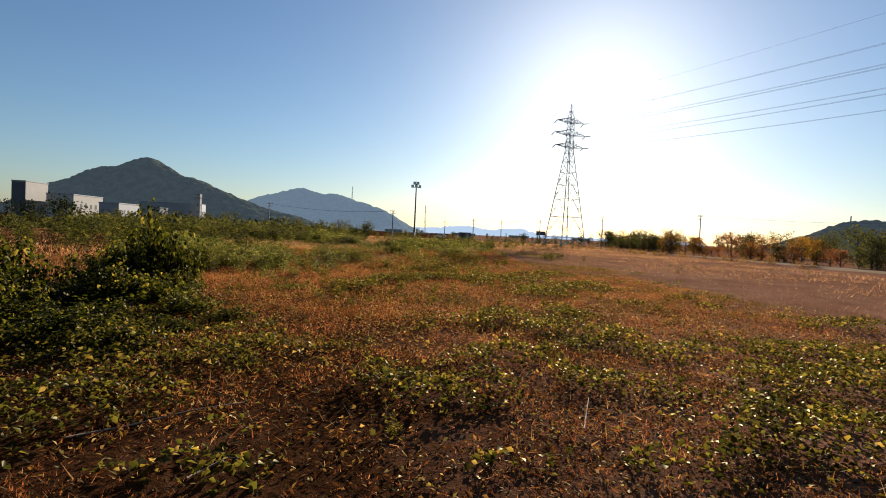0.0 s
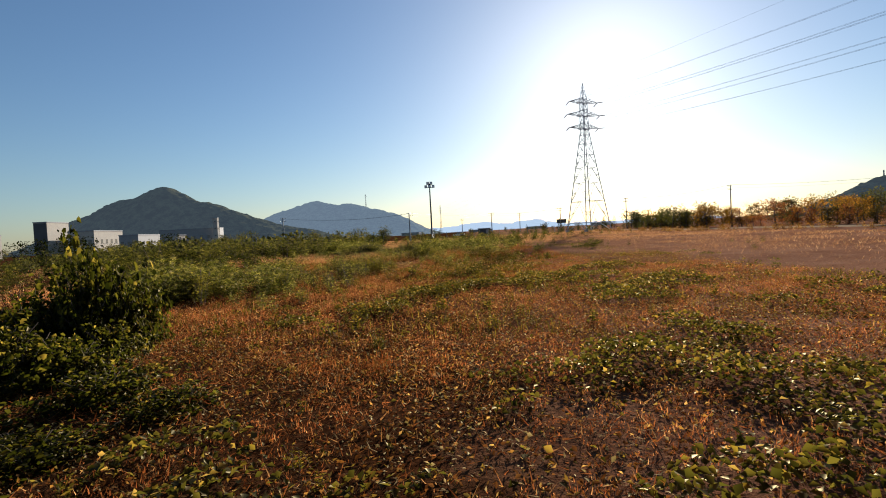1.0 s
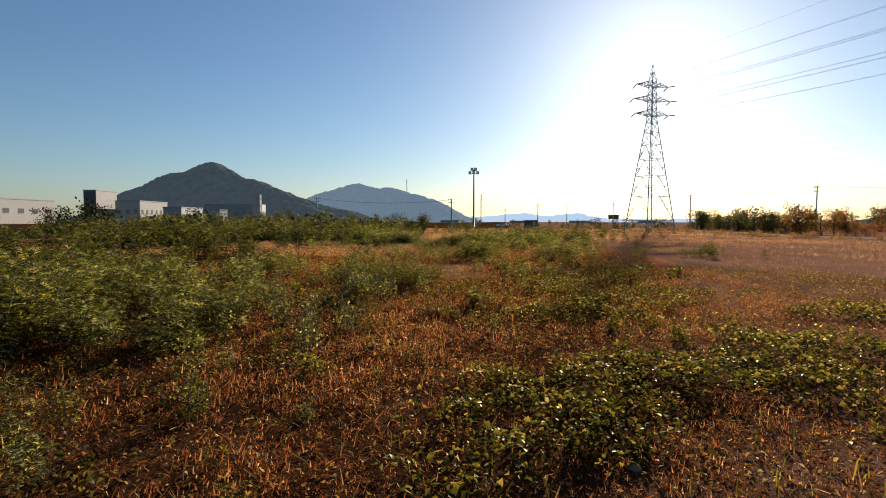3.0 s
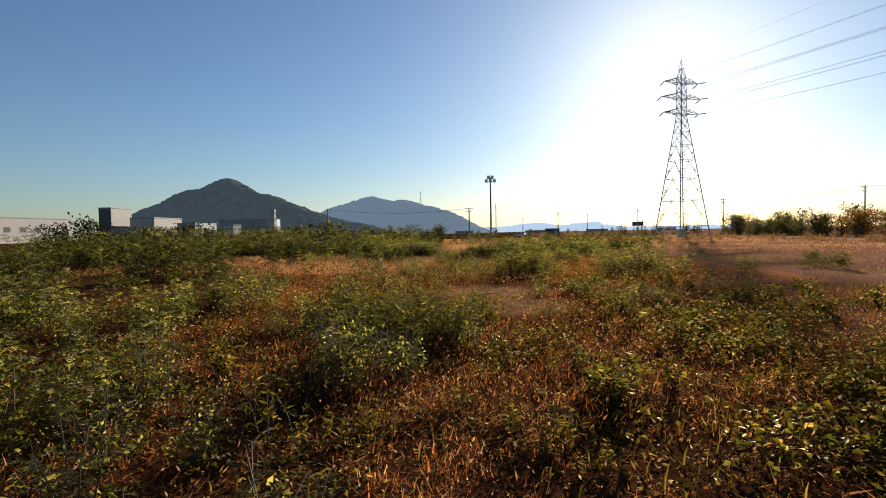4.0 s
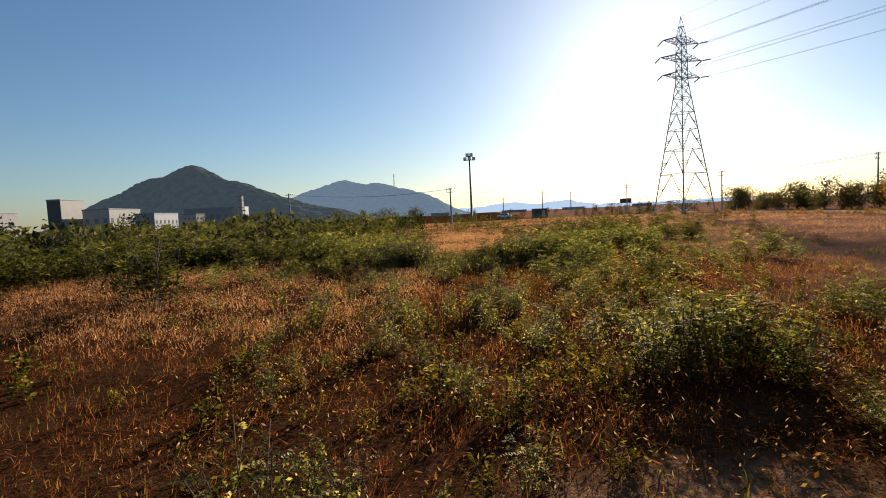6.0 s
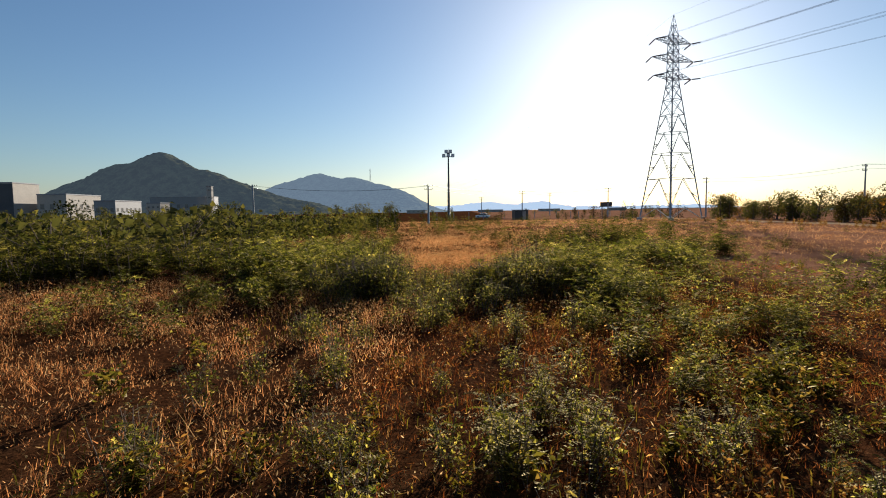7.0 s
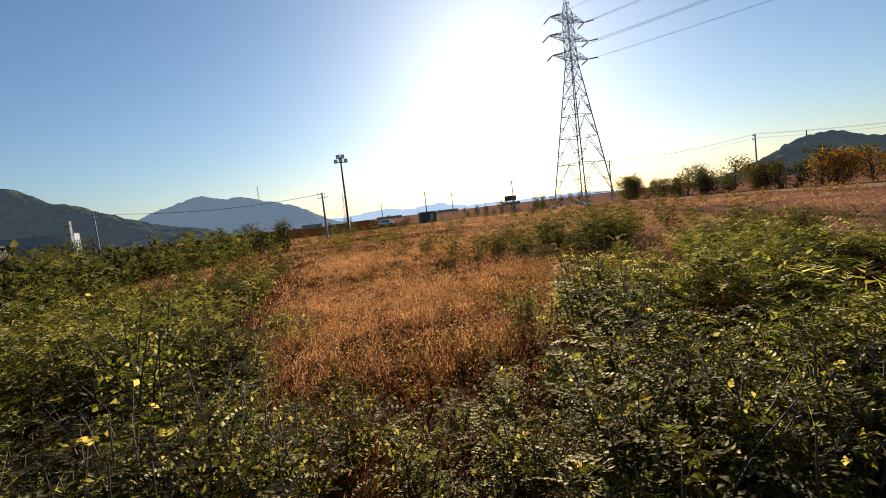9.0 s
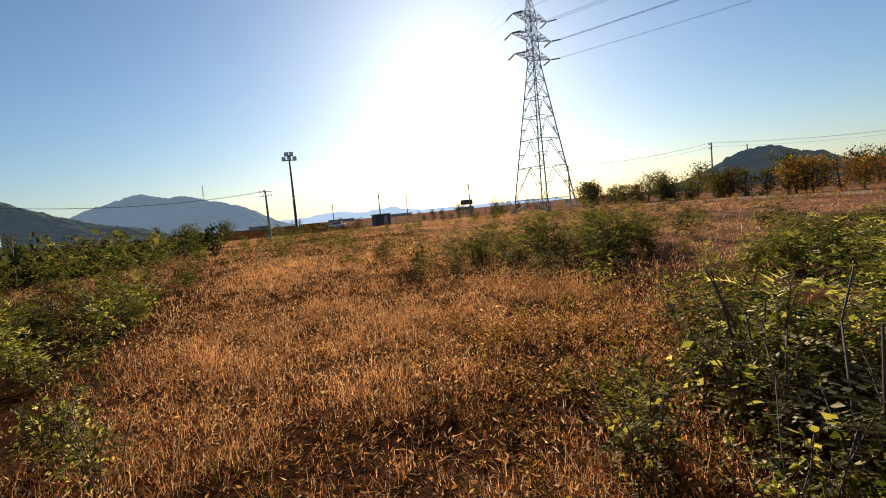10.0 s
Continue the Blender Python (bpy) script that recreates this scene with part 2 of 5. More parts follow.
M_GLASS = solid("dark_window_glass", (0.09, 0.09, 0.09), (0.16, 0.155, 0.15), 0.3, 0.2)
M_END = solid("dark_end_cladding", (0.055, 0.056, 0.058), (0.09, 0.088, 0.086), 0.3, 0.7)
M_ROOF = solid("roof_sheet", (0.20, 0.20, 0.21), (0.32, 0.31, 0.30), 0.4, 0.7)
M_TRACK = solid("pale_track_soil", (0.25, 0.165, 0.095), (0.46, 0.335, 0.21), 0.6, 0.95, 0, 0.5, 0.0)
M_CAR = solid("white_car_paint", (0.72, 0.72, 0.72), (0.8, 0.8, 0.8), 1, 0.25)
M_TYRE = solid("tyre_rubber", (0.02, 0.02, 0.02), (0.04, 0.04, 0.04), 8, 0.9)
M_ROCK = solid("field_stone", (0.22, 0.19, 0.15), (0.36, 0.29, 0.21), 9, 0.95, 0, 0.6, 0.0)
# haze is painted in: glow grows with distance, ridge base colours are blue-grey
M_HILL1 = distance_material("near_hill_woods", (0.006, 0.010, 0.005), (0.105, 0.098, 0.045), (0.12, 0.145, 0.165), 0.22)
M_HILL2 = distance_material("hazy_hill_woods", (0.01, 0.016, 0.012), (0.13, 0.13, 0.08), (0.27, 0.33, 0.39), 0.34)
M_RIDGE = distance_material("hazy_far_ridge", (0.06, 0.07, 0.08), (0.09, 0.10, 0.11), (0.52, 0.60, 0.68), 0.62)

# ---- mesh helpers ----
rng = np.random.default_rng(7)


def np_mesh(name, verts, tris, mat, smooth=False):
    me = bpy.data.meshes.new(name)
    verts, tris = np.asarray(verts, np.float32), np.asarray(tris, np.int32)
    me.vertices.add(len(verts))
    me.vertices.foreach_set("co", verts.ravel())
    me.loops.add(tris.size)
    me.loops.foreach_set("vertex_index", tris.ravel())
    me.polygons.add(len(tris))
    me.polygons.foreach_set("loop_start", np.arange(0, tris.size, 3, dtype=np.int32))
    if smooth:
        me.polygons.foreach_set("use_smooth", np.ones(len(tris), bool))
    me.update(calc_edges=True)
    me.materials.append(mat)
    return me


def part(name, data, mat, parent, label=""):
    """One mesh object under a thing or a part; data is a bmesh or a finished mesh."""
    if isinstance(data, bmesh.types.BMesh):
        me = bpy.data.meshes.new(name)
        data.to_mesh(me)
        data.free()
        me.materials.append(mat)
        data = me
    ob = new(name, data)
    ob.parent = parent
    return tagged(ob, label) if label else ob


def thing(name, label, category, group="", kind="", at=None):
    ob = new(name)
    ob.empty_display_size = 0.3
    if at is not None:
        ob.matrix_world = at
    return tagged(ob, label, category, group, kind)


def solo(name, data, mat, label, category, group="", kind=""):
    return tagged(part(name, data, mat, None), label, category, group, kind)


def unit(v):
    return v / np.maximum(np.linalg.norm(v, axis=-1, keepdims=True), 1e-9)


def join(parts):
    vs, fs, k = [], [], 0
    for v, f in parts:
        vs.append(v)
        fs.append(f + k)
        k += len(v)
    return np.concatenate(vs), np.concatenate(fs)


def leaves2(P, D, N, L, W, fold=0.25):
    """Folded rhombic leaves: base points, directions, normals, lengths, widths."""
    D = unit(D)
    S = unit(np.cross(D, N))
    N = np.cross(S, D)
    L, W = L[:, None], W[:, None]
    v = np.stack([P, P + D * L * .45 + S * W * .5 + N * W * fold, P + D * L, P + D * L * .45 - S * W * .5 + N * W * fold], 1)
    n = len(P)
    f = (np.arange(n)[:, None, None] * 4 + np.array([[0, 1, 2], [0, 2, 3]])[None]).reshape(-1, 3)
    return v.reshape(-1, 3), f


def leaves4(P, D, N, L, W, fold=0.2, droop=0.15):
    """Rounded leaves with six corners, folded at the midrib and drooping at the tip."""
    D = unit(D)
    S = unit(np.cross(D, N))
    N = np.cross(S, D)
    L, W = L[:, None], W[:, None]
    v = np.stack([P, P + D * L * .28 + S * W * .5 + N * W * fold, P + D * L * .68 + S * W * .36 + N * W * fold * .6,
                  P + D * L - N * L * droop, P + D * L * .68 - S * W * .36 + N * W * fold * .6, P + D * L * .28 - S * W * .5 + N * W * fold], 1)
    n = len(P)
    f = (np.arange(n)[:, None, None] * 6 + np.array([[0, 1, 2], [0, 2, 3], [0, 3, 4], [0, 4, 5]])[None]).reshape(-1, 3)
    return v.reshape(-1, 3), f


def blades(P, H, W, lean, curve=True):
    """Grass blades: feet, heights, widths and how far the tips lean over."""
    n = len(P)
    a = rng.uniform(0, 2 * np.pi, n)
    b = a + rng.normal(np.pi / 2, 0.5, n)
    S = np.stack([np.cos(b), np.sin(b), np.zeros(n)], 1) * (W / 2)[:, None]
    F = np.stack([np.cos(a), np.sin(a), np.zeros(n)], 1) * (lean * H)[:, None]
    U = np.zeros((n, 3))
    U[:, 2] = H
    if not curve:
        v = np.stack([P - S, P + S, P + F + U * .95], 1)
        return v.reshape(-1, 3), np.arange(3 * n).reshape(-1, 3)
    v = np.stack([P - S, P + S, P + S * .8 + F * .3 + U * .6, P - S * .8 + F * .3 + U * .6, P + F + U * .95], 1)
    f = (np.arange(n)[:, None, None] * 5 + np.array([[0, 1, 2], [0, 2, 3], [3, 2, 4]])[None]).reshape(-1, 3)
    return v.reshape(-1, 3), f


def tube(points, radii, sides=5):
    """A tapered tube along points."""
    pts = np.asarray(points, float)
    rad = np.asarray(radii, float)
    t = unit(np.gradient(pts, axis=0))
    ref = np.where(np.abs(t[:, 2:3]) > .9, np.array([[1., 0, 0]]), np.array([[0, 0, 1.]]))
    s = unit(np.cross(t, ref))
    b = np.cross(t, s)
    an = np.linspace(0, 2 * np.pi, sides, endpoint=False)
    v = pts[:, None] + rad[:, None, None] * (np.cos(an)[None, :, None] * s[:, None] + np.sin(an)[None, :, None] * b[:, None])
    f = []
    for i in range(len(pts) - 1):
        for j in range(sides):
            p, q = i * sides + j, i * sides + (j + 1) % sides
            f += [[p, q, q + sides], [p, q + sides, p + sides]]
    for i in (0, len(pts) - 1):
        f += [[i * sides, i * sides + j, i * sides + j + 1] for j in range(1, sides - 1)]
    return v.reshape(-1, 3), np.array(f)


def bars(segs, width):
    """Square bars between pairs of points, as one set of triangles."""
    out = []
    for a, b in segs:
        out.append(tube([a, b], [width, width], 4))
    return join(out)


def box(bm, cx, cy, cz, sx, sy, sz, bevel=0.0, rz=0.0):
    r = bmesh.ops.create_cube(bm, size=1, matrix=Matrix.Translation((cx, cy, cz)) @ Matrix.Rotation(rz, 4, "Z") @ Matrix.Diagonal((sx, sy, sz, 1)))
    if bevel:
        es = list({e for v in r["verts"] for e in v.link_edges})
        bmesh.ops.bevel(bm, geom=es, offset=bevel, segments=2, affect="EDGES", profile=0.6)
    return bm


def box_bm(*a, **k):
    return box(bmesh.new(), *a, **k)


def lattice(x, y, seed):
    h = (x.astype(np.int64) * 374761393 + y.astype(np.int64) * 668265263 + seed * 974711) & 0x7fffffff
    h = ((h ^ (h >> 13)) * 1274126177) & 0x7fffffff
    return (h ^ (h >> 16)) % 65536 / 65535.0


def vnoise(x, y, scale, seed=0):
    """Smooth noise from 0 to 1."""
    x, y = np.asarray(x, float) / scale + 1000, np.asarray(y, float) / scale + 1000
    xi, yi = np.floor(x), np.floor(y)
    u, v = x - xi, y - yi
    u, v = u * u * (3 - 2 * u), v * v * (3 - 2 * v)
    a, b, c, d = (lattice(xi + i, yi + j, seed) for j in (0, 1) for i in (0, 1))
    return (a * (1 - u) + b * u) * (1 - v) + (c * (1 - u) + d * u) * v


def fbm(x, y, scale, seed=0):
    return (vnoise(x, y, scale, seed) + .5 * vnoise(x, y, scale / 2.1, seed + 1) + .25 * vnoise(x, y, scale / 4.3, seed + 2)) / 1.75


def ease(v, a, b):
    t = np.clip((v - a) / (b - a), 0, 1)
    return t * t * (3 - 2 * t)


# ---- the ground ----
TRACK_X = 33.0


def track_line(y):
    return TRACK_X + 0.02 * (y - 80) + 2.0 * np.sin(y / 40.0) + 4.0 * (1 - ease(y, 50, 85))


def gh(x, y):
    """Height of the ground."""
    x, y = np.asarray(x, float), np.asarray(y, float)
    r = np.hypot(x, y - 40)
    near = 1 - ease(r, 90, 160)
    z = (fbm(x, y, 7.0, 3) - .5) * .22 * near
    d = x - track_line(y)
    z = z + .22 * np.exp(-(d / 2.6) ** 2) * ease(y, 30, 45) * (1 - ease(y, 135, 170))
    return z


def spread(lo, hi, n, mid, k):
    """Coordinates that lie close together round mid and far apart at the ends."""
    u = np.linspace(-1, 1, n)
    s = np.sinh(u * k) / np.sinh(k)
    return np.where(s < 0, mid + s * (mid - lo), mid + s * (hi - mid))


def grid_mesh(name, xs, ys, zf, mat, smooth=True):
    X, Y = np.meshgrid(xs, ys)
    Z = zf(X, Y)
    v = np.stack([X.ravel(), Y.ravel(), Z.ravel()], 1)
    nx, ny = len(xs), len(ys)
    i = (np.arange(ny - 1)[:, None] * nx + np.arange(nx - 1)[None]).ravel()
    f = np.concatenate([np.stack([i, i + 1, i + nx + 1], 1), np.stack([i, i + nx + 1, i + nx], 1)])
    return np_mesh(name, v, f, mat, smooth)


solo("ground", grid_mesh("ground", spread(-4200, 4200, 180, -2, 7.0), spread(-2500, 4600, 210, 35, 7.0), gh, M_SOIL), M_SOIL,
     "dry reddish-brown field soil with withered low grass", "ground", kind="structure")

ty = np.linspace(36, 165, 130)
tv, tf = [], []
for i, y in enumerate(ty):
    for j, o in enumerate((-2.4, -1.2, 0, 1.2, 2.4)):
        w = 1 + .25 * math.sin(y * .7 + j) + .3 * math.sin(y * .23 + 2 * j)
        x = float(track_line(y)) + o * w
        tv.append((x, y, float(gh(x, y)) + .03 - .06 * (abs(o) > 2)))
        if i and j:
            a = i * 5 + j
            tf += [(a - 6, a - 5, a), (a - 6, a, a - 1)]
solo("road", np_mesh("road", tv, tf, M_TRACK, True), M_TRACK, "pale sandy farm track along the far edge of the field", "track", kind="structure")

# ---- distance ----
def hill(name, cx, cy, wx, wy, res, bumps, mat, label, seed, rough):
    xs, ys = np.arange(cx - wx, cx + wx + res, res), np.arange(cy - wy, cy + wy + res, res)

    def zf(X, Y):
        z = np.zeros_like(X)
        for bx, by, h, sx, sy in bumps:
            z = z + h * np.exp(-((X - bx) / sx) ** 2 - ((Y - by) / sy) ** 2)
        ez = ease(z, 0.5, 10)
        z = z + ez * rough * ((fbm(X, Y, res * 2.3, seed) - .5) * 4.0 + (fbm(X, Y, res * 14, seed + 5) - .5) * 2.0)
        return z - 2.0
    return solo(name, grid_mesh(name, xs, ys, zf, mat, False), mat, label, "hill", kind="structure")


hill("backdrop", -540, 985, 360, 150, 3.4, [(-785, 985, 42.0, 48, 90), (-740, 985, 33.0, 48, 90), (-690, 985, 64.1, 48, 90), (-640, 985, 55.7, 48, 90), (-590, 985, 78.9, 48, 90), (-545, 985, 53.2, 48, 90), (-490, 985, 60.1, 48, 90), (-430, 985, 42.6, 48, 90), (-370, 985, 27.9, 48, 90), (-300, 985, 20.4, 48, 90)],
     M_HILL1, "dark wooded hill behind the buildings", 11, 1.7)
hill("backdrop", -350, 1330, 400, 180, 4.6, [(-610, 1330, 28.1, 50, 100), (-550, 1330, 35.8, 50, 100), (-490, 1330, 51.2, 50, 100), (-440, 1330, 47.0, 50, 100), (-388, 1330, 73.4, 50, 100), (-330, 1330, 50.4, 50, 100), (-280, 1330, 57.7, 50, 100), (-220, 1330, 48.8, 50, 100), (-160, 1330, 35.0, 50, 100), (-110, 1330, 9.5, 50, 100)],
     M_HILL2, "wooded hill with haze painted on as a glow and a mast on top", 21, 1.9)
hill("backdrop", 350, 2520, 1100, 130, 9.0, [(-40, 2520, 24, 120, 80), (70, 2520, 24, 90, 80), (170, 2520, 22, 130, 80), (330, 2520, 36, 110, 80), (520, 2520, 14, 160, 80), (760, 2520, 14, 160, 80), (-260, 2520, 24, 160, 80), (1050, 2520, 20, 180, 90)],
     M_RIDGE, "far ridge on the horizon, pale blue from painted haze glow", 31, 4.0)
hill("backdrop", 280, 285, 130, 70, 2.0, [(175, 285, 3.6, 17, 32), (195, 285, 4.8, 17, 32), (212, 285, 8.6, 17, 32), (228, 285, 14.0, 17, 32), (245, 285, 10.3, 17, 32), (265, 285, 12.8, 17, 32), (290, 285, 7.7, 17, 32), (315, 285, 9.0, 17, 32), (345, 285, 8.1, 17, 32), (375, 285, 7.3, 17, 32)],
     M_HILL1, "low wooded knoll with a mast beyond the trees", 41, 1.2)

# ---- pylon and its lines ----
PYL = Vector((30.5, 134.6, 0.0))
PYL_ROT = radians(25.0)
ARM_Z = (32.1, 28.9, 25.7)
ARM_L = (4.3, 5.0, 4.5)


def build_pylon():
    p = thing("transmission_tower", "grey galvanised steel lattice transmission tower with six cross-arms on concrete footings", "pylon",
              at=Matrix.Translation(PYL) @ Matrix.Rotation(PYL_ROT, 4, "Z"))
    half = lambda z: 3.8 + (0.75 - 3.8) * min(z, 25.0) / 25.0 if z < 25 else 0.75 - 0.12 * (z - 25) / 8.0
    cs = ((1, 1), (-1, 1), (-1, -1), (1, -1))
    at = lambda c, z: (c[0] * half(z), c[1] * half(z), z)
    for c in cs:
        leg = part("leg", np_mesh("leg", *tube([at(c, 0.1), at(c, 12), at(c, 25), at(c, 33.3)], [.155, .14, .115, .085], 4), M_STEEL), M_STEEL, p)
        bm = bmesh.new()
        bmesh.ops.create_cone(bm, cap_ends=True, segments=12, radius1=.55, radius2=.42, depth=.7, matrix=Matrix.Translation((c[0] * 3.8, c[1] * 3.8, .2)))
        part("footing", bm, M_CONC, leg, "concrete footing")
    zs = [2.2, 7.6, 12.2, 16.0, 19.2, 22.0, 24.2, 25.7, 27.3, 28.9, 30.5, 32.1, 33.3]
    for k in range(4):
        a, b = cs[k], cs[(k + 1) % 4]
        main, fine = [], []
        for z0, z1 in zip(zs[:-1], zs[1:]):
            A0, B0, A1, B1 = (np.array(q) for q in (at(a, z0), at(b, z0), at(a, z1), at(b, z1)))
            main += [(A0, B0)]
            mid = (A1 + B1) / 2
            if z0 < 18:
                main += [(A0, mid), (B0, mid)]
                fine += [((A0 + mid) / 2, (A0 + A1) / 2), ((B0 + mid) / 2, (B0 + B1) / 2), ((A0 + mid) / 2, (A0 + A0 + A1) / 3), ((B0 + mid) / 2, (B0 + B0 + B1) / 3)]
            else:
                main += [(A0, B1), (B0, A1)]
        a0, b0 = np.array(at(a, .2)), np.array(at(b, .2))
        m0 = (np.array(at(a, 2.2)) + np.array(at(b, 2.2))) / 2
        main += [(a0, m0), (b0, m0)]
        part("bracing", np_mesh("bracing", *join([bars(main, .058), bars(fine, .04)]), M_STEEL), M_STEEL, p)
    peak = [(at(c, 33.3), (0, 0, 37.2)) for c in cs] + [(at(cs[k], 33.3), at(cs[(k + 1) % 4], 33.3)) for k in range(4)]
    mid = [tuple((np.array(at(c, 33.3)) * .5 + np.array((0, 0, 37.2)) * .5)) for c in cs]
    peak += [(mid[k], mid[(k + 1) % 4]) for k in range(4)] + [(at(cs[k], 33.3), mid[(k + 1) % 4]) for k in range(4)]
    part("peak", np_mesh("peak", *bars(peak, .06), M_STEEL), M_STEEL, p)
    for z, L in zip(ARM_Z, ARM_L):
        for s in (-1, 1):
            tip = np.array((s * L, 0, z + .35))
            root = [np.array((s * .7, e * .7, z + dz)) for e in (-1, 1) for dz in (0, 1.3)]
            segs = [(r, tip) for r in root]
            for f in (.3, .6):
                q = [r * (1 - f) + tip * f for r in root]
                segs += [(q[0], q[1]), (q[2], q[3]), (q[0], q[2]), (q[1], q[3]), (q[1], root[0]), (q[3], root[2])]
            arm = part("cross_arm", np_mesh("cross_arm", *bars(segs, .06), M_STEEL), M_STEEL, p)
            inv = Matrix.Rotation(-PYL_ROT, 4, "Z")
            for d in (LINE_A, LINE_B):
                dv = np.array((inv @ Vector((*d, 0))))
                n = 12
                pts = [tip + dv * (0.25 + i * .17) + np.array((0, 0, -.16 * i * .17 - .05)) for i in range(n)]
                fine = []
                for i in range(n):
                    fine += [(pts[i] - dv * .05, .04), (pts[i], .13), (pts[i] + dv * .04, .11), (pts[i] + dv * .07, .04)]
                part("insulator", np_mesh("insulator", *tube([q for q, _ in fine], [r for _, r in fine], 7), M_INSUL), M_INSUL, arm, "brown insulator string")
    return p


LINE_A, LINE_B = (.366, -.931), (-.133, .991)
build_pylon()


def hang(name, a, b, sag, r, mat, label, n=40):
    a, b = np.array(a, float), np.array(b, float)
    t = np.linspace(0, 1, n)
    pts = a + (b - a) * t[:, None]
    pts[:, 2] -= sag * 4 * t * (1 - t)
    return solo(name, np_mesh(name, *tube(pts, np.full(n, r), 4), mat), mat, label, "cable", "overhead cables")


ux = np.array((math.cos(PYL_ROT), math.sin(PYL_ROT)))
base = np.array((PYL.x, PYL.y))
for z, L in zip(ARM_Z, ARM_L):
    for s in (-1, 1):
        tip = base + ux * s * L
        for d, span, far_z, sag in ((LINE_A, 300.0, 1.0, 6.0), (LINE_B, 520.0, 2.0, 9.0)):
            dv = np.array(d)
            n2 = np.array((-dv[1], dv[0]))
            for o in (-.2, .2):
                st = tip + dv * 2.3 + n2 * o
                hang("conductor", (*st, z + .05), (*(st + dv * span), z + far_z), sag, .014 if d is LINE_A else .010, M_WIRE, "thin grey twin conductor strung from the lattice tower")
for d, span in ((LINE_A, 300.0), (LINE_B, 520.0)):
    e = base + np.array(d) * span
    hang("ground_wire", (*base, 37.2), (*e, 37.5), 5.0, .012, M_WIRE, "thin grey earth wire strung from the tower peak")


# ---- poles ----
def build_pole(h, arms=2):
    p = thing("utility_pole", "weathered concrete utility pole with steel cross-arms", "utility pole", "roadside utility poles")
    part("shaft", np_mesh("shaft", *tube([(0, 0, -.3), (0, 0, h * .5), (0, 0, h)], [.19, .155, .11], 10), M_CONC), M_CONC, p)
    for k in range(arms):
        z = h - .35 - k * .75
        arm = part("cross_arm", box_bm(0, .14, z, 1.9 - .3 * k, .09, .09, .01), M_STEEL, p)
        for x in (-.8, -.3, .3, .8):
            part("insulator", np_mesh("insulator", *tube([(x, .14, z + .04), (x, .14, z + .12), (x, .14, z + .2), (x, .14, z + .3)], [.03, .07, .05, .03], 6), M_INSUL), M_INSUL, arm)
    return p


POLES = [(46.7, 156.1, 8.9, .3), (67.0, 137.0, 9.9, .5), (33.5, 188.5, 8.3, .2), (9.2, 193.7, 8.1, .1), (-14.2, 128.0, 7.0, -.3), (-42.8, 120.6, 7.1, -.4), (24.0, 235.0, 8.6, .1), (-2.0, 240.0, 7.6, .1), (120.0, 132.0, 10.2, .6)]
first = None
for x, y, h, rz in POLES:
    m = pose(x, y, 0, 0, 0, math.degrees(rz)) @ Matrix.Diagonal((1, 1, h / 9.0, 1))
    if first is None:
        first = build_pole(9.0)
        first.matrix_world = m
        first.matrix_basis = pose(x, y, 0, 0, 0, math.degrees(rz))
    else:
        copy_thing(first, m)
order = [(-14.2, 128.0, 7.0), (9.2, 193.7, 8.1), (33.5, 188.5, 8.3), (46.7, 156.1, 8.9), (67.0, 137.0, 9.9), (120.0, 132.0, 10.2)]
for (x0, y0, h0), (x1, y1, h1) in zip(order[:-1], order[1:]):
    for o, dz in ((-.6, -.05), (.6, -.05), (0, -.8)):
        hang("service_cable", (x0 + o * .3, y0 + o, h0 + dz), (x1 + o * .3, y1 + o, h1 + dz), .8, .016, M_WIRE, "sagging overhead cable between concrete poles", 16)
for o in (-.5, .5):
    hang("service_cable", (-42.8, 120.6 + o, 6.9), (-14.2, 128.0 + o, 6.8), .9, .016, M_WIRE, "sagging overhead cable between concrete poles", 16)


def build_floodlight():
    f = thing("floodlight_mast", "tall dark steel floodlight mast with a cluster of lamps", "floodlight", at=pose(-13.0, 192.0, 0))
    H = 18.6
    part("mast", np_mesh("mast", *tube([(0, 0, -.3), (0, 0, H * .5), (0, 0, H), (0, 0, H + 1.2)], [.36, .28, .2, .16], 12), M_DARK), M_DARK, f)
    part("spike", np_mesh("spike", *tube([(0, 0, H + 1.1), (0, 0, H + 2.4)], [.05, .03], 6), M_DARK), M_DARK, f)
    bm = box_bm(0, 0, H - .1, 3.4, .22, .22, .02)
    box(bm, 0, 0, H + 1.1, 2.0, .2, .2, .02)
    part("bracket", bm, M_DARK, f)
    for x, z in ((-1.35, H + .25), (1.35, H + .25), (-.62, H + 1.45), (.62, H + 1.45), (0, H + .35)):
        lamp = part("lamp", box_bm(x, -.15, z, 1.0, .55, 1.05, .08), M_DARK, f)
        part("lens", box_bm(x, -.44, z - .02, .8, .04, .82, .01), M_LENS, lamp, "pale glass lens")


build_floodlight()


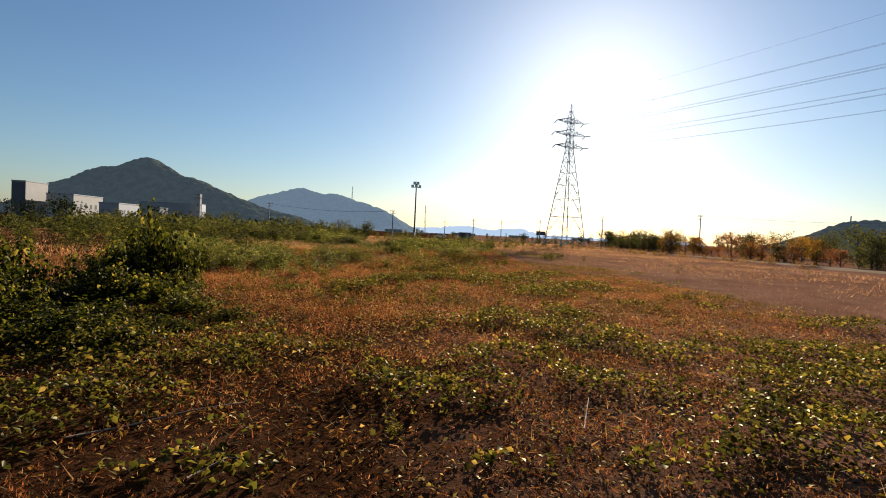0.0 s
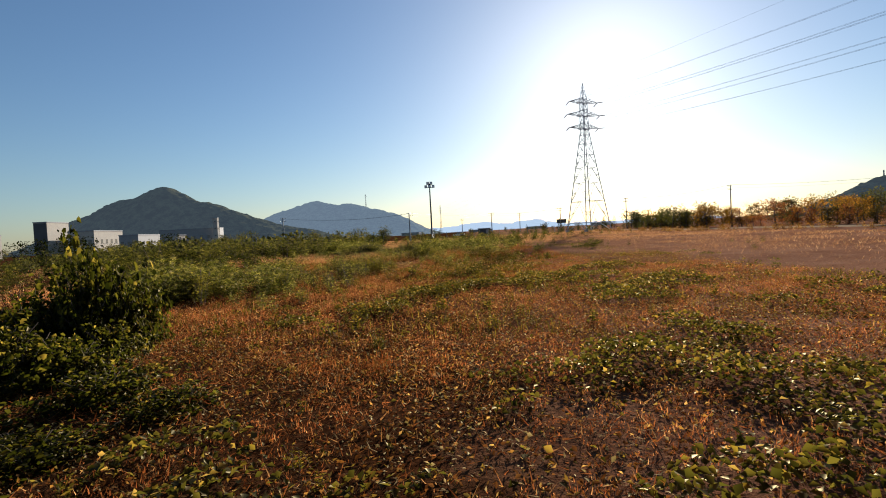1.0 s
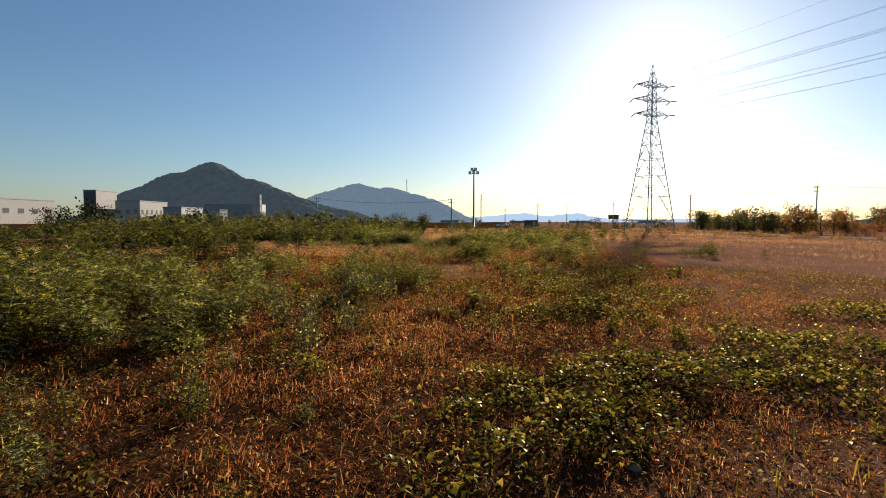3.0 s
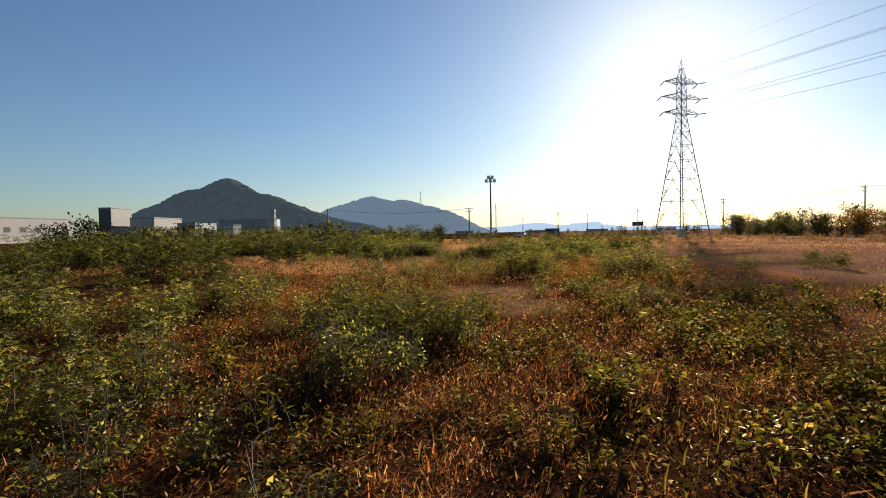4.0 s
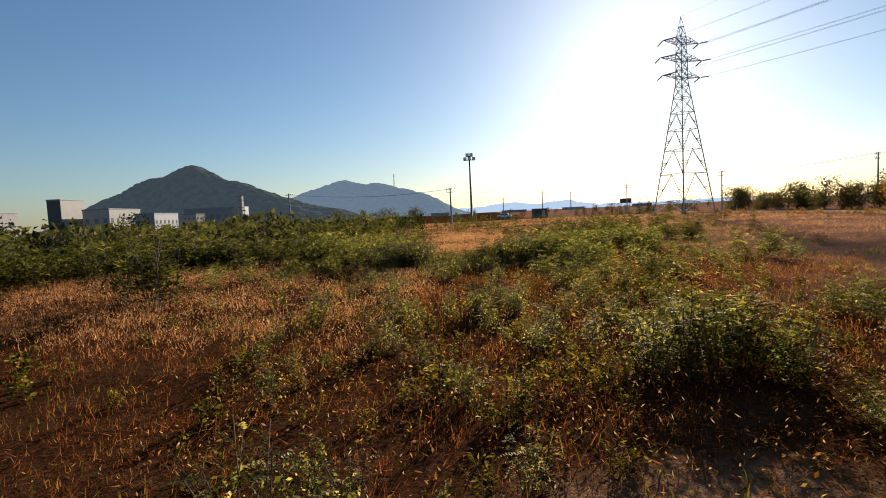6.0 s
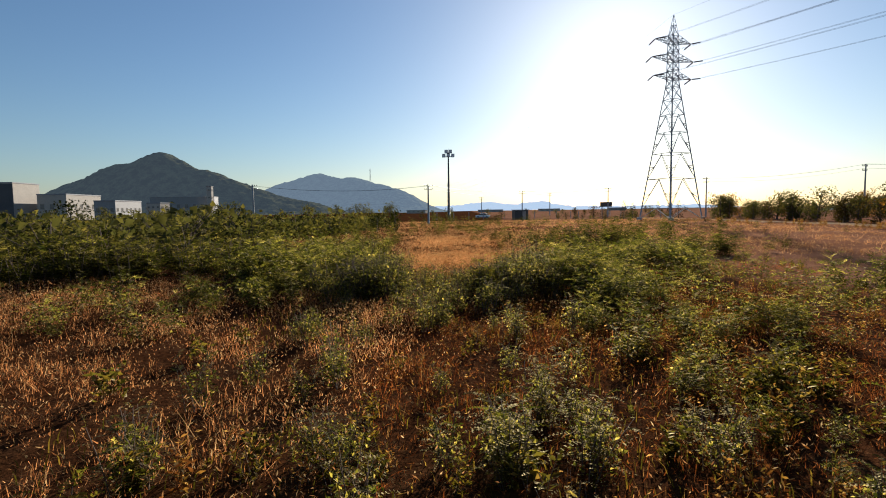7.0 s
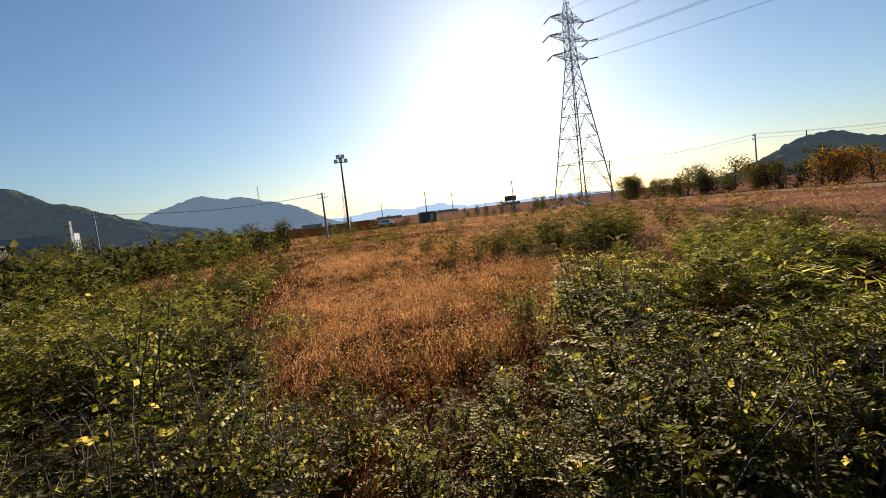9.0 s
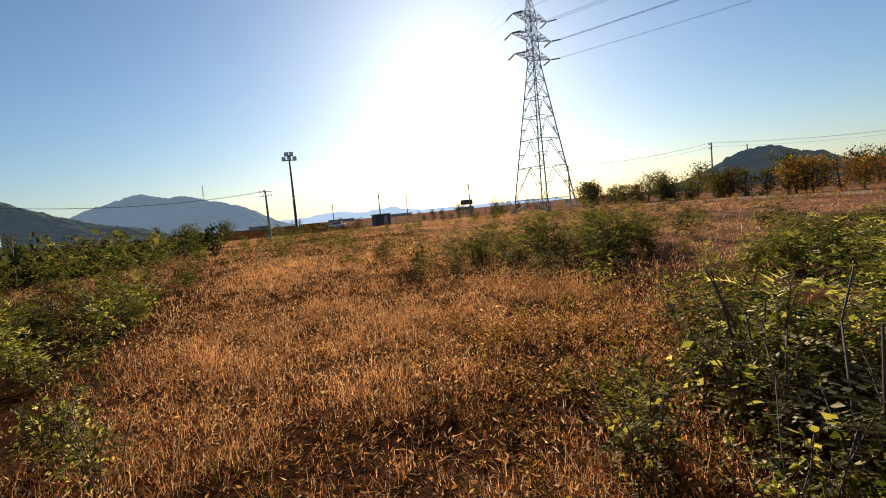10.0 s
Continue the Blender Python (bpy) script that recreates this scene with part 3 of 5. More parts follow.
# ---- far buildings ----
def building(name, x, y, w, d, h, rz, wall, label, rows=2, cols=6, parapet=.6, end=False):
    b = thing(name, label, "building", "buildings beyond the field", at=pose(x, y, 0, 0, 0, rz))
    part("wall", box_bm(0, 0, h / 2, w, d, h, .05), wall, b)
    if end:
        # thin dark panel laid over the -y end of the wall
        part("end_wall", box_bm(0, -d / 2 - .08, h / 2 - .1, w - .3, .16, h - .4, .02), M_END, b, "dark grey panel over the end wall")
    bm = box_bm(0, 0, h + parapet / 2, w + .4, d + .4, parapet, .05)
    part("roof", bm, M_ROOF, b)
    for side, L in (((-1, w), (1, d)) if not end else ((1, d),)):
        n = cols if side < 0 else max(2, int(cols * d / w))
        for r in range(rows):
            for c in range(n):
                u = (c + .5) / n * L - L / 2
                z = h * (r + .55) / rows
                ww, hh = L / n * .4, h / rows * .18
                if side < 0:
                    win = part("window", box_bm(u, -d / 2 - .02, z, ww, .12, hh), M_GLASS, b)
                    part("sill", box_bm(u, -d / 2 - .1, z - hh / 2 - .1, ww + .3, .3, .15), M_CLAD, win)
                else:
                    win = part("window", box_bm(w / 2 + .02, u, z, .12, ww, hh), M_GLASS, b)
                    part("sill", box_bm(w / 2 + .1, u, z - hh / 2 - .1, .3, ww + .3, .15), M_CLAD, win)
    return b


building("factory_block", -262, 316, 8, 20, 21.0, 6, M_WHITE, "white rendered factory block with a dark end wall and flat roof", 0, 1, .6, True)
building("factory_hall", -318, 284, 20, 96, 15.5, 4, M_WHITE, "long low white factory hall with a row of windows", 1, 2, .6, True)
building("factory_wing", -245, 332, 16, 32, 14.6, 6, M_WHITE, "low white factory wing beside the tall block", 1, 3, .6)
building("warehouse", -214, 330, 12, 26, 10.5, 4, M_CLAD, "small grey clad warehouse beside the factory", 1, 3, .6)
building("house", -190, 330, 9, 8, 9.0, -6, M_WHITE, "small pale house among the trees", 2, 3)
building("warehouse", -308, 566, 64, 14, 20.5, 10, M_CLAD, "long grey clad warehouse at the foot of the hill", 1, 8)
building("tower_block", -275, 556, 5, 4, 31.0, 0, M_WHITE, "narrow pale stair tower beside the long warehouse", 4, 1)
for i, (x, y, w, h) in enumerate(((-66, 620, 22, 3.4), (20, 680, 30, 2.8), (96, 700, 26, 3.0), (170, 660, 20, 3.2))):
    building("shed", x, y, w, 10, h, (i * 37) % 20 - 10, (M_WHITE, M_CLAD)[i % 2], ("low white shed in the distance", "low grey shed in the distance")[i % 2], 1, 4, .4)


def far_mast(x, y, z0, h, name="radio_mast", wide=1.0):
    m = thing(name, "thin steel lattice mast on the hilltop", "mast", "hilltop masts", at=pose(x, y, z0))
    s = [((a * 1.2 * wide, b * 1.2 * wide, -4), (a * .3 * wide, b * .3 * wide, h)) for a in (-1, 1) for b in (-1, 1)]
    part("frame", np_mesh("frame", *bars(s, .22), M_STEEL), M_STEEL, m)
    part("bracing", np_mesh("bracing", *bars([((-wide, -wide, i * h / 6), (wide, wide, (i + 1) * h / 6)) for i in range(5)] + [((-3 * wide, 0, h * .8), (3 * wide, 0, h * .8)), ((-2 * wide, 0, h * .9), (2 * wide, 0, h * .9))], .16 * min(1, wide + .2)), M_STEEL), M_STEEL, m)


far_mast(-256, 1330, 84, 28)
far_mast(222, 285, 17.5, 4.6, "radio_mast", .18)
far_mast(-36, 760, 0, 42, "lattice_mast")


# ---- trees ----
def tree_meshes(seed, h=5.0, spread_=1.0, leaf=0.17, count=1500, low=.22):
    r = np.random.default_rng(seed)
    tubes, tips = [], []
    lean = r.normal(0, .05, 2)
    trunk = [np.array((lean[0] * z + .06 * math.sin(z * 1.7 + seed), lean[1] * z + .05 * math.cos(z * 1.3), z)) for z in np.linspace(-.15, h * .82, 7)]
    tubes.append(tube(trunk, np.linspace(.035 * h, .008 * h, 7), 5))
    for i in range(11):
        f = low + (1 - low) * (i + r.uniform(0, .6)) / 11
        p = trunk[min(6, int(f * 6))] * 1.0
        a = i * 2.4 + r.uniform(-.4, .4)
        L = h * spread_ * (.20 + .26 * math.sin(math.pi * min(1, f * .95 + .08))) * r.uniform(.8, 1.2)
        d = np.array((math.cos(a), math.sin(a), r.uniform(.35, .9)))
        pts = [p + d / np.linalg.norm(d) * L * t + np.array((0, 0, .12 * L * t * t)) for t in (0, .35, .7, 1)]
        tubes.append(tube(pts, np.linspace(.013 * h, .004 * h, 4), 3))
        for t in (.45, .7, .95):
            q = pts[0] + (pts[-1] - pts[0]) * t
            tips.append((q, L * .36))
            dd = r.normal(0, 1, 3)
            dd[2] = abs(dd[2]) * .7
            tips.append((q + dd / np.linalg.norm(dd) * L * .38, L * .26))
    tips.append((trunk[-1] + (0, 0, h * .06), h * .09))
    w = np.array([s for _, s in tips])
    idx = r.choice(len(tips), count, p=w / w.sum())
    C = np.array([q for q, _ in tips])[idx]
    off = r.normal(0, 1, (count, 3)) * (w[idx] * .5)[:, None]
    off[:, 2] *= .75
    P = C + off
    P[:, 2] = np.maximum(P[:, 2] - h * .12 * (r.random(count) < .3), h * low * .55 + r.uniform(0, .35, count))
    D = unit(off + r.normal(0, .6, (count, 3)) * .4)
    N = unit(r.normal(0, 1, (count, 3)) + (0, 0, .8))
    V, F = leaves2(P, D, N, leaf * r.uniform(.7, 1.35, count), leaf * .62 * r.uniform(.7, 1.3, count))
    tv, tf = join(tubes)
    return np_mesh("trunk", tv, tf, M_BARK, True), V, F


TREES = []
for s in range(6):
    tm, V, F = tree_meshes(100 + s, 5.0, (.95, 1.15, .8, 1.25, 1.0, .7)[s], .27, 950, .06)
    TREES.append((tm, V, F))
for s in range(4):
    TREES.append(tree_meshes(110 + s, 5.0, (.95, 1.2, .8, 1.05)[s], .42, 330, .10))


def tree_kind(k, mat, name, label, cat="tree", group=""):
    tm, V, F = TREES[k]
    t = thing(name, label, cat, group)
    part("trunk", tm, M_BARK, t)
    tagged(part("crown", np_mesh("crown", V, F, mat), mat, t), kind="stuff")
    return t


kinds = {}


def plant_tree(k, mat, name, label, x, y, h, group):
    key = (k, mat.name, label)
    m = pose(x, y, float(gh(x, y)) - .03, 0, 0, (x * 57 + y * 91) % 360) @ Matrix.Diagonal((h / 5.0, h / 5.0, h / 5.0, 1))
    if key not in kinds:
        kinds[key] = tree_kind(k, mat, name, label, group=group)
        kinds[key].matrix_basis = m
        return kinds[key]
    src = kinds[key]
    keep = src.matrix_basis.copy()
    src.matrix_basis = Matrix.Identity(4)
    c = copy_thing(src, m)
    src.matrix_basis = keep
    return c


tr = np.random.default_rng(5)
LG, LO, LR, LY = "small dark green tree beside the farm track", "small olive tree turning brown beside the track", "small tree with dull red autumn leaves by the track", "small golden-yellow autumn tree by the track"
y = 50.0
while y < 150:
    x = 44 + 4.0 * (1 - float(ease(y, 50, 85))) + 1.5 * math.sin(y / 9) + tr.uniform(-1.5, 1.5) + max(0, y - 130) * .15
    if y > 112:
        mat, lab = (M_TREE, LG) if tr.random() < .8 else (M_TREE_BROWN, LO)
    elif y > 98:
        mat, lab = ((M_TREE, LG), (M_TREE_BROWN, LO), (M_TREE_RED, LR), (M_TREE_GOLD, LY))[tr.choice(4, p=(.35, .4, .15, .1))]
    elif y > 84:
        mat, lab = ((M_TREE_BROWN, LO), (M_TREE_GOLD, LY), (M_TREE_RED, LR))[tr.choice(3, p=(.2, .62, .18))]
    else:
        mat, lab = ((M_TREE, LG), (M_TREE_BROWN, LO), (M_TREE_RED, LR), (M_TREE_GOLD, LY))[tr.choice(4, p=(.4, .36, .2, .04))]
    plant_tree(int(tr.integers(0, 6)), mat, "tree", lab, x, y, tr.choice((2.4, 3.2, 3.9, 4.6, 5.4)) * tr.uniform(.9, 1.1) * (.8 if y < 98 else 1), "trees along the track")
    y += tr.uniform(1.1, 2.5)
for i in range(34):
    x, y = tr.uniform(52, 110), tr.uniform(60, 170)
    mat, lab = ((M_TREE, "dark green tree behind the track"), (M_TREE_BROWN, "olive-brown tree behind the track"), (M_TREE_GOLD, "golden tree behind the track"))[tr.choice(3, p=(.5, .3, .2))]
    plant_tree(int(tr.integers(0, 6)), mat, "tree", lab, x, y, tr.uniform(3.5, 5.6) * (1 + (x - 50) / 200), "trees behind the track")
for i in range(46):
    y = tr.uniform(55, 190)
    x = -26 - (y - 50) * .32 - abs(tr.normal(0, 16))
    plant_tree(int(tr.integers(6, 10)), M_TREE, "tree", "low dark green tree of an overgrown hedge", x, y, tr.uniform(1.8, 3.2) + max(0, -x - 45) * .02, "overgrown hedge")
for x, y, h in ((-62, 82, 5.4), (-66, 86, 4.6), (-58, 100, 4.6), (-15.3, 93.9, 2.7), (-17.5, 95, 2.3), (-24, 92, 2.4), (-29, 96, 2.5), (-76, 92, 4.8), (-84, 96, 4.6)):
    plant_tree(int(tr.integers(6, 10)), M_PINE, "tree", "dark evergreen tree standing at the field edge", x, y, h, "evergreens at the field edge")
for i in range(28):
    x, y = tr.uniform(-40, 120), tr.uniform(165, 330)
    plant_tree(int(tr.integers(6, 10)), (M_TREE, M_TREE_BROWN)[i % 3 == 0], "tree", "distant bushy tree beyond the pylon" if i % 3 else "distant olive tree beyond the pylon", x, y, tr.uniform(2.0, 4.2), "trees beyond the pylon")
for i in range(26):
    x, y = tr.uniform(-190, -40), tr.uniform(200, 300)
    plant_tree(int(tr.integers(6, 10)), M_TREE, "tree", "dark tree in front of the factory buildings", x, y, tr.uniform(4, 7.5), "trees before the factory")


def conifer(seed, h):
    r = np.random.default_rng(seed)
    P, D = [], []
    for z in np.linspace(.25, h * .98, 26):
        rad = (1 - z / h) * h * .26 + .05
        n = max(5, int(30 * rad))
        a = r.uniform(0, 2 * np.pi, n)
        q = r.uniform(.25, 1, n) * rad
        P.append(np.stack([np.cos(a) * q, np.sin(a) * q, z + r.normal(0, .05, n) - q * .25], 1))
        D.append(np.stack([np.cos(a), np.sin(a), np.full(n, -.2)], 1))
    P, D = np.concatenate(P), np.concatenate(D)
    return leaves2(P, D, np.tile((0, 0, 1.), (len(P), 1)) + r.normal(0, .4, (len(P), 3)), r.uniform(.2, .38, len(P)), r.uniform(.08, .14, len(P)))


for i in range(34):
    x, y = tr.uniform(-22, 42), tr.uniform(128, 178)
    plant_tree(int(tr.integers(6, 10)), (M_TREE, M_TREE_BROWN)[i % 4 == 0], "tree", "low dark scrub tree along the far field edge" if i % 4 else "low olive scrub tree along the far field edge", x, y, tr.uniform(.9, 1.9), "far field edge")
for i in range(14):
    x, y = -16 + i * 4.4 + tr.uniform(-1, 1), 172 + tr.uniform(-6, 6)
    post = thing("fence_post", "short grey concrete fence post at the far field edge", "post", "fence posts", at=pose(x, y, -.05, tr.uniform(-4, 4), 0, 0))
    part("shaft", box_bm(0, 0, .9, .16, .16, 1.8, .02), M_CONC, post)
hut = thing("field_hut", "small dark hut with a flat roof at the far field edge", "hut", at=pose(5.0, 158, 0, 0, 0, 12))
part("wall", box_bm(0, 0, 1.1, 3.2, 2.4, 2.2, .03), M_DARK, hut)
part("roof", box_bm(0, 0, 2.28, 3.6, 2.8, .14, .03), M_ROOF, hut)
part("door", box_bm(.6, -1.22, .98, .8, .06, 1.9, .01), M_CLAD, hut)
sign = thing("billboard", "dark rectangular signboard on two steel posts beyond the pylon", "signboard", at=pose(36, 200, 0, 0, 0, -8))
part("panel", box_bm(0, 0, 3.6, 3.6, .15, 1.5, .02), M_DARK, sign)
for x in (-1.2, 1.2):
    part("post", np_mesh("post", *tube([(x, .1, -.2), (x, .1, 3.6)], [.09, .09], 8), M_STEEL), M_STEEL, sign)


cv, cf = conifer(3, 4.0)
con = thing("conifer", "small conical dark green conifer beyond the pylon", "conifer tree", "conifers beyond the pylon")
part("trunk", np_mesh("trunk", *tube([(0, 0, -.1), (0, 0, 3.8)], [.1, .02], 7), M_BARK), M_BARK, con)
part("crown", np_mesh("crown", cv, cf, M_PINE), M_PINE, con)
con.matrix_basis = pose(25.7, 147, 0)
for x, y, h in ((28.5, 150, .9), (22.5, 152, .8), (36, 149, .85), (39, 152, 1.0), (17.5, 156, .7), (52, 200, 1.1), (57, 204, 1.2)):
    k = con.matrix_basis.copy()
    con.matrix_basis = Matrix.Identity(4)
    copy_thing(con, pose(x, y, 0, 0, 0, x * 40) @ Matrix.Diagonal((h, h, h, 1)))
    con.matrix_basis = k

# ---- shrubs and weeds ----
PX = np.array([r[1] for r in PATH])
PY = np.array([r[2] for r in PATH])
PZ = np.array([r[3] for r in PATH])


def pinnate(r, base, d, L, pairs, leaf):
    """One compound leaf: a thin arching rib and pairs of leaflets held nearly flat."""
    d = d / np.linalg.norm(d)
    side = np.cross(d, (0, 0, 1.0))
    side /= max(np.linalg.norm(side), 1e-6)
    t = np.linspace(.1, 1, pairs)
    rib = base + d * (L * t)[:, None]
    rib[:, 2] -= L * .42 * t ** 2
    n = 2 * pairs
    at = np.repeat(rib, 2, 0)
    s = np.tile((1.0, -1.0), pairs)[:, None]
    D = unit(side * s + d * .4 + (0, 0, r.uniform(-.3, .25)) + r.normal(0, .10, (n, 3)))
    N = unit(np.array((0, 0, 1.0)) + r.normal(0, .22, 3) + r.normal(0, .12, (n, 3)))
    W = np.cross(D, N)
    size = (leaf * (1.1 - .5 * np.abs(np.repeat(t, 2) - .4)) * r.uniform(.85, 1.15, n))[:, None]
    mid = at + D * size * .45
    V = np.concatenate([rib, rib + side * .004, np.stack([mid + W * size * .3, at + D * size, mid - W * size * .3], 1).reshape(-1, 3)])
    k = np.arange(n)
    b, f = k // 2, 2 * pairs + 3 * k
    i = np.arange(pairs - 1)
    F = np.concatenate([np.stack([b, f, f + 1], 1), np.stack([b, f + 1, f + 2], 1), np.stack([i, i + 1, pairs + i], 1)])
    return V, F


def frond(r, base, d, L, w, pairs=6):
    """A compound leaf seen from farther off: pointed leaflets to either side of an arching rib."""
    d = d / np.linalg.norm(d)
    side = np.cross(d, (0, 0, 1.0))
    side /= max(np.linalg.norm(side), 1e-6)
    n = 2 * pairs
    t = np.linspace(.06, .96, n + 1)
    rib = base + d * (L * t)[:, None] - np.array((0, 0, 1.0)) * (L * .42 * t ** 2)[:, None]
    s = np.tile((1, -1), pairs)[:, None]
    tip = (rib[:-1] + rib[1:]) / 2 + (side * s + d * .45 + r.normal(0, .15, (n, 3)) + (0, 0, r.uniform(-.25, .3))) * (w * (1.1 - .5 * t[:-1]))[:, None]
    i = np.arange(n)
    return np.concatenate([rib, tip]), np.stack([i, i + 1, n + 1 + i], 1)


def pinnate_shrub(seed, h=1.0, stems=7, per=13, leaf=.05, pairs=(6, 9), core=150, ribbon=0.0):
    """Arching stems with feathery leaves in tiers, and a dense dark heart of smaller twigs and leaves."""
    r = np.random.default_rng(seed)
    tubes, lv = [], []
    for i in range(stems):
        a = i * 2.4 + r.uniform(-.5, .5)
        out = r.uniform(.06, .40) * h
        hh = h * r.uniform(.62, 1.0)
        f0 = np.array((r.normal(0, .08), r.normal(0, .08), -.03))
        ts = np.linspace(0, 1, 4)
        pts = np.array([f0 + np.array((math.cos(a) * out * t ** 1.4, math.sin(a) * out * t ** 1.4, hh * t)) + r.normal(0, .012, 3) * t for t in ts])
        tubes.append(tube(pts, np.linspace(.010, .004, 4), 3))
        for j in range(per):
            t = .25 + .75 * (j + r.uniform(0, .8)) / per
            b = np.array([np.interp(t, ts, pts[:, k]) for k in range(3)])
            b2 = a + j * 2.4 + r.uniform(-.4, .4)
            d = np.array((math.cos(b2), math.sin(b2), r.uniform(-.05, .75) if t < .82 else r.uniform(.5, 1.7)))
            L = h * r.uniform(.22, .38) * (1.1 - .3 * t)
            lv.append(frond(r, b, d, L, ribbon * r.uniform(.8, 1.3), pairs[1]) if ribbon else pinnate(r, b, d, L, int(r.integers(*pairs)), leaf * r.uniform(.85, 1.2)))
    if core:
        u = unit(r.normal(0, 1, (core, 3))) * (r.random(core) ** .4)[:, None] * (.30, .30, .36) * h
        P = u + (0, 0, .38 * h)
        L = r.uniform(.045, .08, core) * h
        lv.append(leaves2(P, r.normal(0, 1, (core, 3)) + (0, 0, -.4), r.normal(0, 1, (core, 3)) + (0, 0, .6), L, L * .55, .2))
    return join(tubes), join(lv)


def weed(seed, h=.6, stems=9, per=22, leaf=.06, width=.26):
    """Upright weed with narrow leaves along its stems."""
    r = np.random.default_rng(seed)
    tubes, P, D, Ls = [], [], [], []
    for i in range(stems):
        a = r.uniform(0, 2 * np.pi)
        out, hh = r.uniform(.05, .4) * h, h * r.uniform(.55, 1.0)
        f0 = np.array((r.normal(0, .1), r.normal(0, .1), -.02))
        ts = np.linspace(0, 1, 3)
        pts = np.array([f0 + np.array((math.cos(a) * out * t ** 1.5, math.sin(a) * out * t ** 1.5, hh * t)) for t in ts])
        tubes.append(tube(pts, np.linspace(.006, .002, 3), 3))
        t = r.uniform(.12, 1, per)
        for k in range(per):
            P.append([np.interp(t[k], ts, pts[:, c]) for c in range(3)])
            b = r.uniform(0, 2 * np.pi)
            D.append((math.cos(b), math.sin(b), r.uniform(.1, .9)))
            Ls.append(leaf * (1.25 - .6 * t[k]) * r.uniform(.7, 1.3))
    P, D, Ls = np.array(P), np.array(D), np.array(Ls)
    return join(tubes), leaves2(P, D, np.tile((0, 0, .7), (len(P), 1)) + r.normal(0, .7, (len(P), 3)), Ls, Ls * width, .15)


def vine_bush(seed, h, rad, n, leaf=.085):
    """A bush smothered by a broad-leaved creeper."""
    r = np.random.default_rng(seed)
    tubes = []
    for i in range(10):
        a = i * 2.4
        e = np.array((math.cos(a) * rad * r.uniform(.3, .8), math.sin(a) * rad * r.uniform(.3, .8), h * r.uniform(.55, .92)))
        tubes.append(tube([(0, 0, -.05), e * .5 + (0, 0, .1 * h), e], [.018, .012, .005], 5))
    u = r.normal(0, 1, (n, 3))
    u = unit(u)
    u[:, 2] = np.abs(u[:, 2])
    lump = 1 + .34 * np.sin(u[:, 0] * 7 + seed) * np.cos(u[:, 1] * 6 + 1) + .26 * np.sin(u[:, 2] * 11 + u[:, 0] * 5)
    q = (r.uniform(.45, 1.0, n) ** .5) * lump
    P = u * q[:, None] * (rad, rad, h * .8)
    P[:, 2] = np.maximum(P[:, 2], .04)
    out = unit(P * (1, 1, .7) + (0, 0, .15))
    if n > 1000:  # trailing shoots that stick out of the mass
        for i in range(22):
            a = r.integers(0, n)
            e = P[a] + unit(out[a][None] * .7 + r.normal(0, .3, (1, 3)) + (0, 0, .75))[0] * h * r.uniform(.16, .40)
            tubes.append(tube([P[a] * .8, (P[a] + e) / 2 + (0, 0, .04), e], [.006, .004, .002], 3))
            f = np.linspace(.1, 1, 12)[:, None]
            P = np.concatenate([P, P[a] + (e - P[a]) * f + r.normal(0, .035, (12, 3))])
            out = np.concatenate([out, np.repeat(out[a][None], 12, 0)])
    n = len(P)
    D = unit(out * .4 + r.normal(0, .5, (n, 3)) + (0, 0, -.55))
    N = unit(out + r.normal(0, .35, (n, 3)))
    L = leaf * r.uniform(.6, 1.3, n)
    return join(tubes), (leaves4 if n > 1000 else leaves2)(P, D, N, L, L * .8)


def kit(name, label, cat, group, tv, lv, leaf_mat):
    t = thing(name, label, cat, group)
    tagged(part("branching", np_mesh("branching", *tv, M_STEM), M_STEM, t), kind="stuff")
    tagged(part("foliage", np_mesh("foliage", *lv, leaf_mat), leaf_mat, t), kind="stuff")
    return {"ob": t, "used": False, "leaves": lv, "mat": leaf_mat, "name": name}


SHRUBS = [kit("feathery_shrub", "green feathery-leaved shrub growing from dry grass", "shrub", "feathery shrubs", *pinnate_shrub(200 + s, 1.0, (8, 8, 7, 9, 8, 8)[s], (8, 8, 9, 7, 8, 8)[s], .036, (6, 9), 170), M_SHRUB) for s in range(6)]
SHRUBS_FAR = [kit("shrub", "green leafy shrub growing farther out in the field", "shrub", "outer shrubs", *pinnate_shrub(220 + s, 1.0, 6, 7, 0, (3, 4), 80, .115), M_BUSH) for s in range(4)]
MIDS = [pinnate_shrub(230 + s, 1.0, 7, 9, 0, (4, 5), 90, .070)[1] for s in range(4)]
VFAR = [pinnate_shrub(250 + s, 1.0, 5, 6, 0, (2, 4), 45, .11)[1] for s in range(3)]
VINES_FAR = [kit("vine_bush", "dense dark green bush in the overgrown edge", "bush", "edge bushes", *vine_bush(320 + s, 1.0, .9, 230, .18), M_TREE) for s in range(2)]
SHRUB_Y = [kit("shrub", "slender shrub with yellowing feathery leaves", "shrub", "yellowing shrubs", *pinnate_shrub(240 + s, 1.0, 7, 9, .046, (7, 9), 90), M_YELLOW) for s in range(2)]
WEEDS = [kit("weed", "upright olive-green weed with narrow leaves", "weed plant", "field weeds", *weed(260 + s, .6, (8, 9, 7)[s], 16, .10, .32), M_OLIVE) for s in range(3)]
WEEDS_G = [kit("weed", "fresh green broad-leaved weed", "weed plant", "green weeds", *weed(280 + s, .5, (7, 8)[s], 14, .11, .5), M_CREEP) for s in range(2)]
WILTS = [kit("weed", "withering brown and olive weed with small leaves", "weed plant", "withering weeds", *weed(290 + s, .6, (9, 10, 8)[s], 15, .075, .34), M_WILT) for s in range(3)]
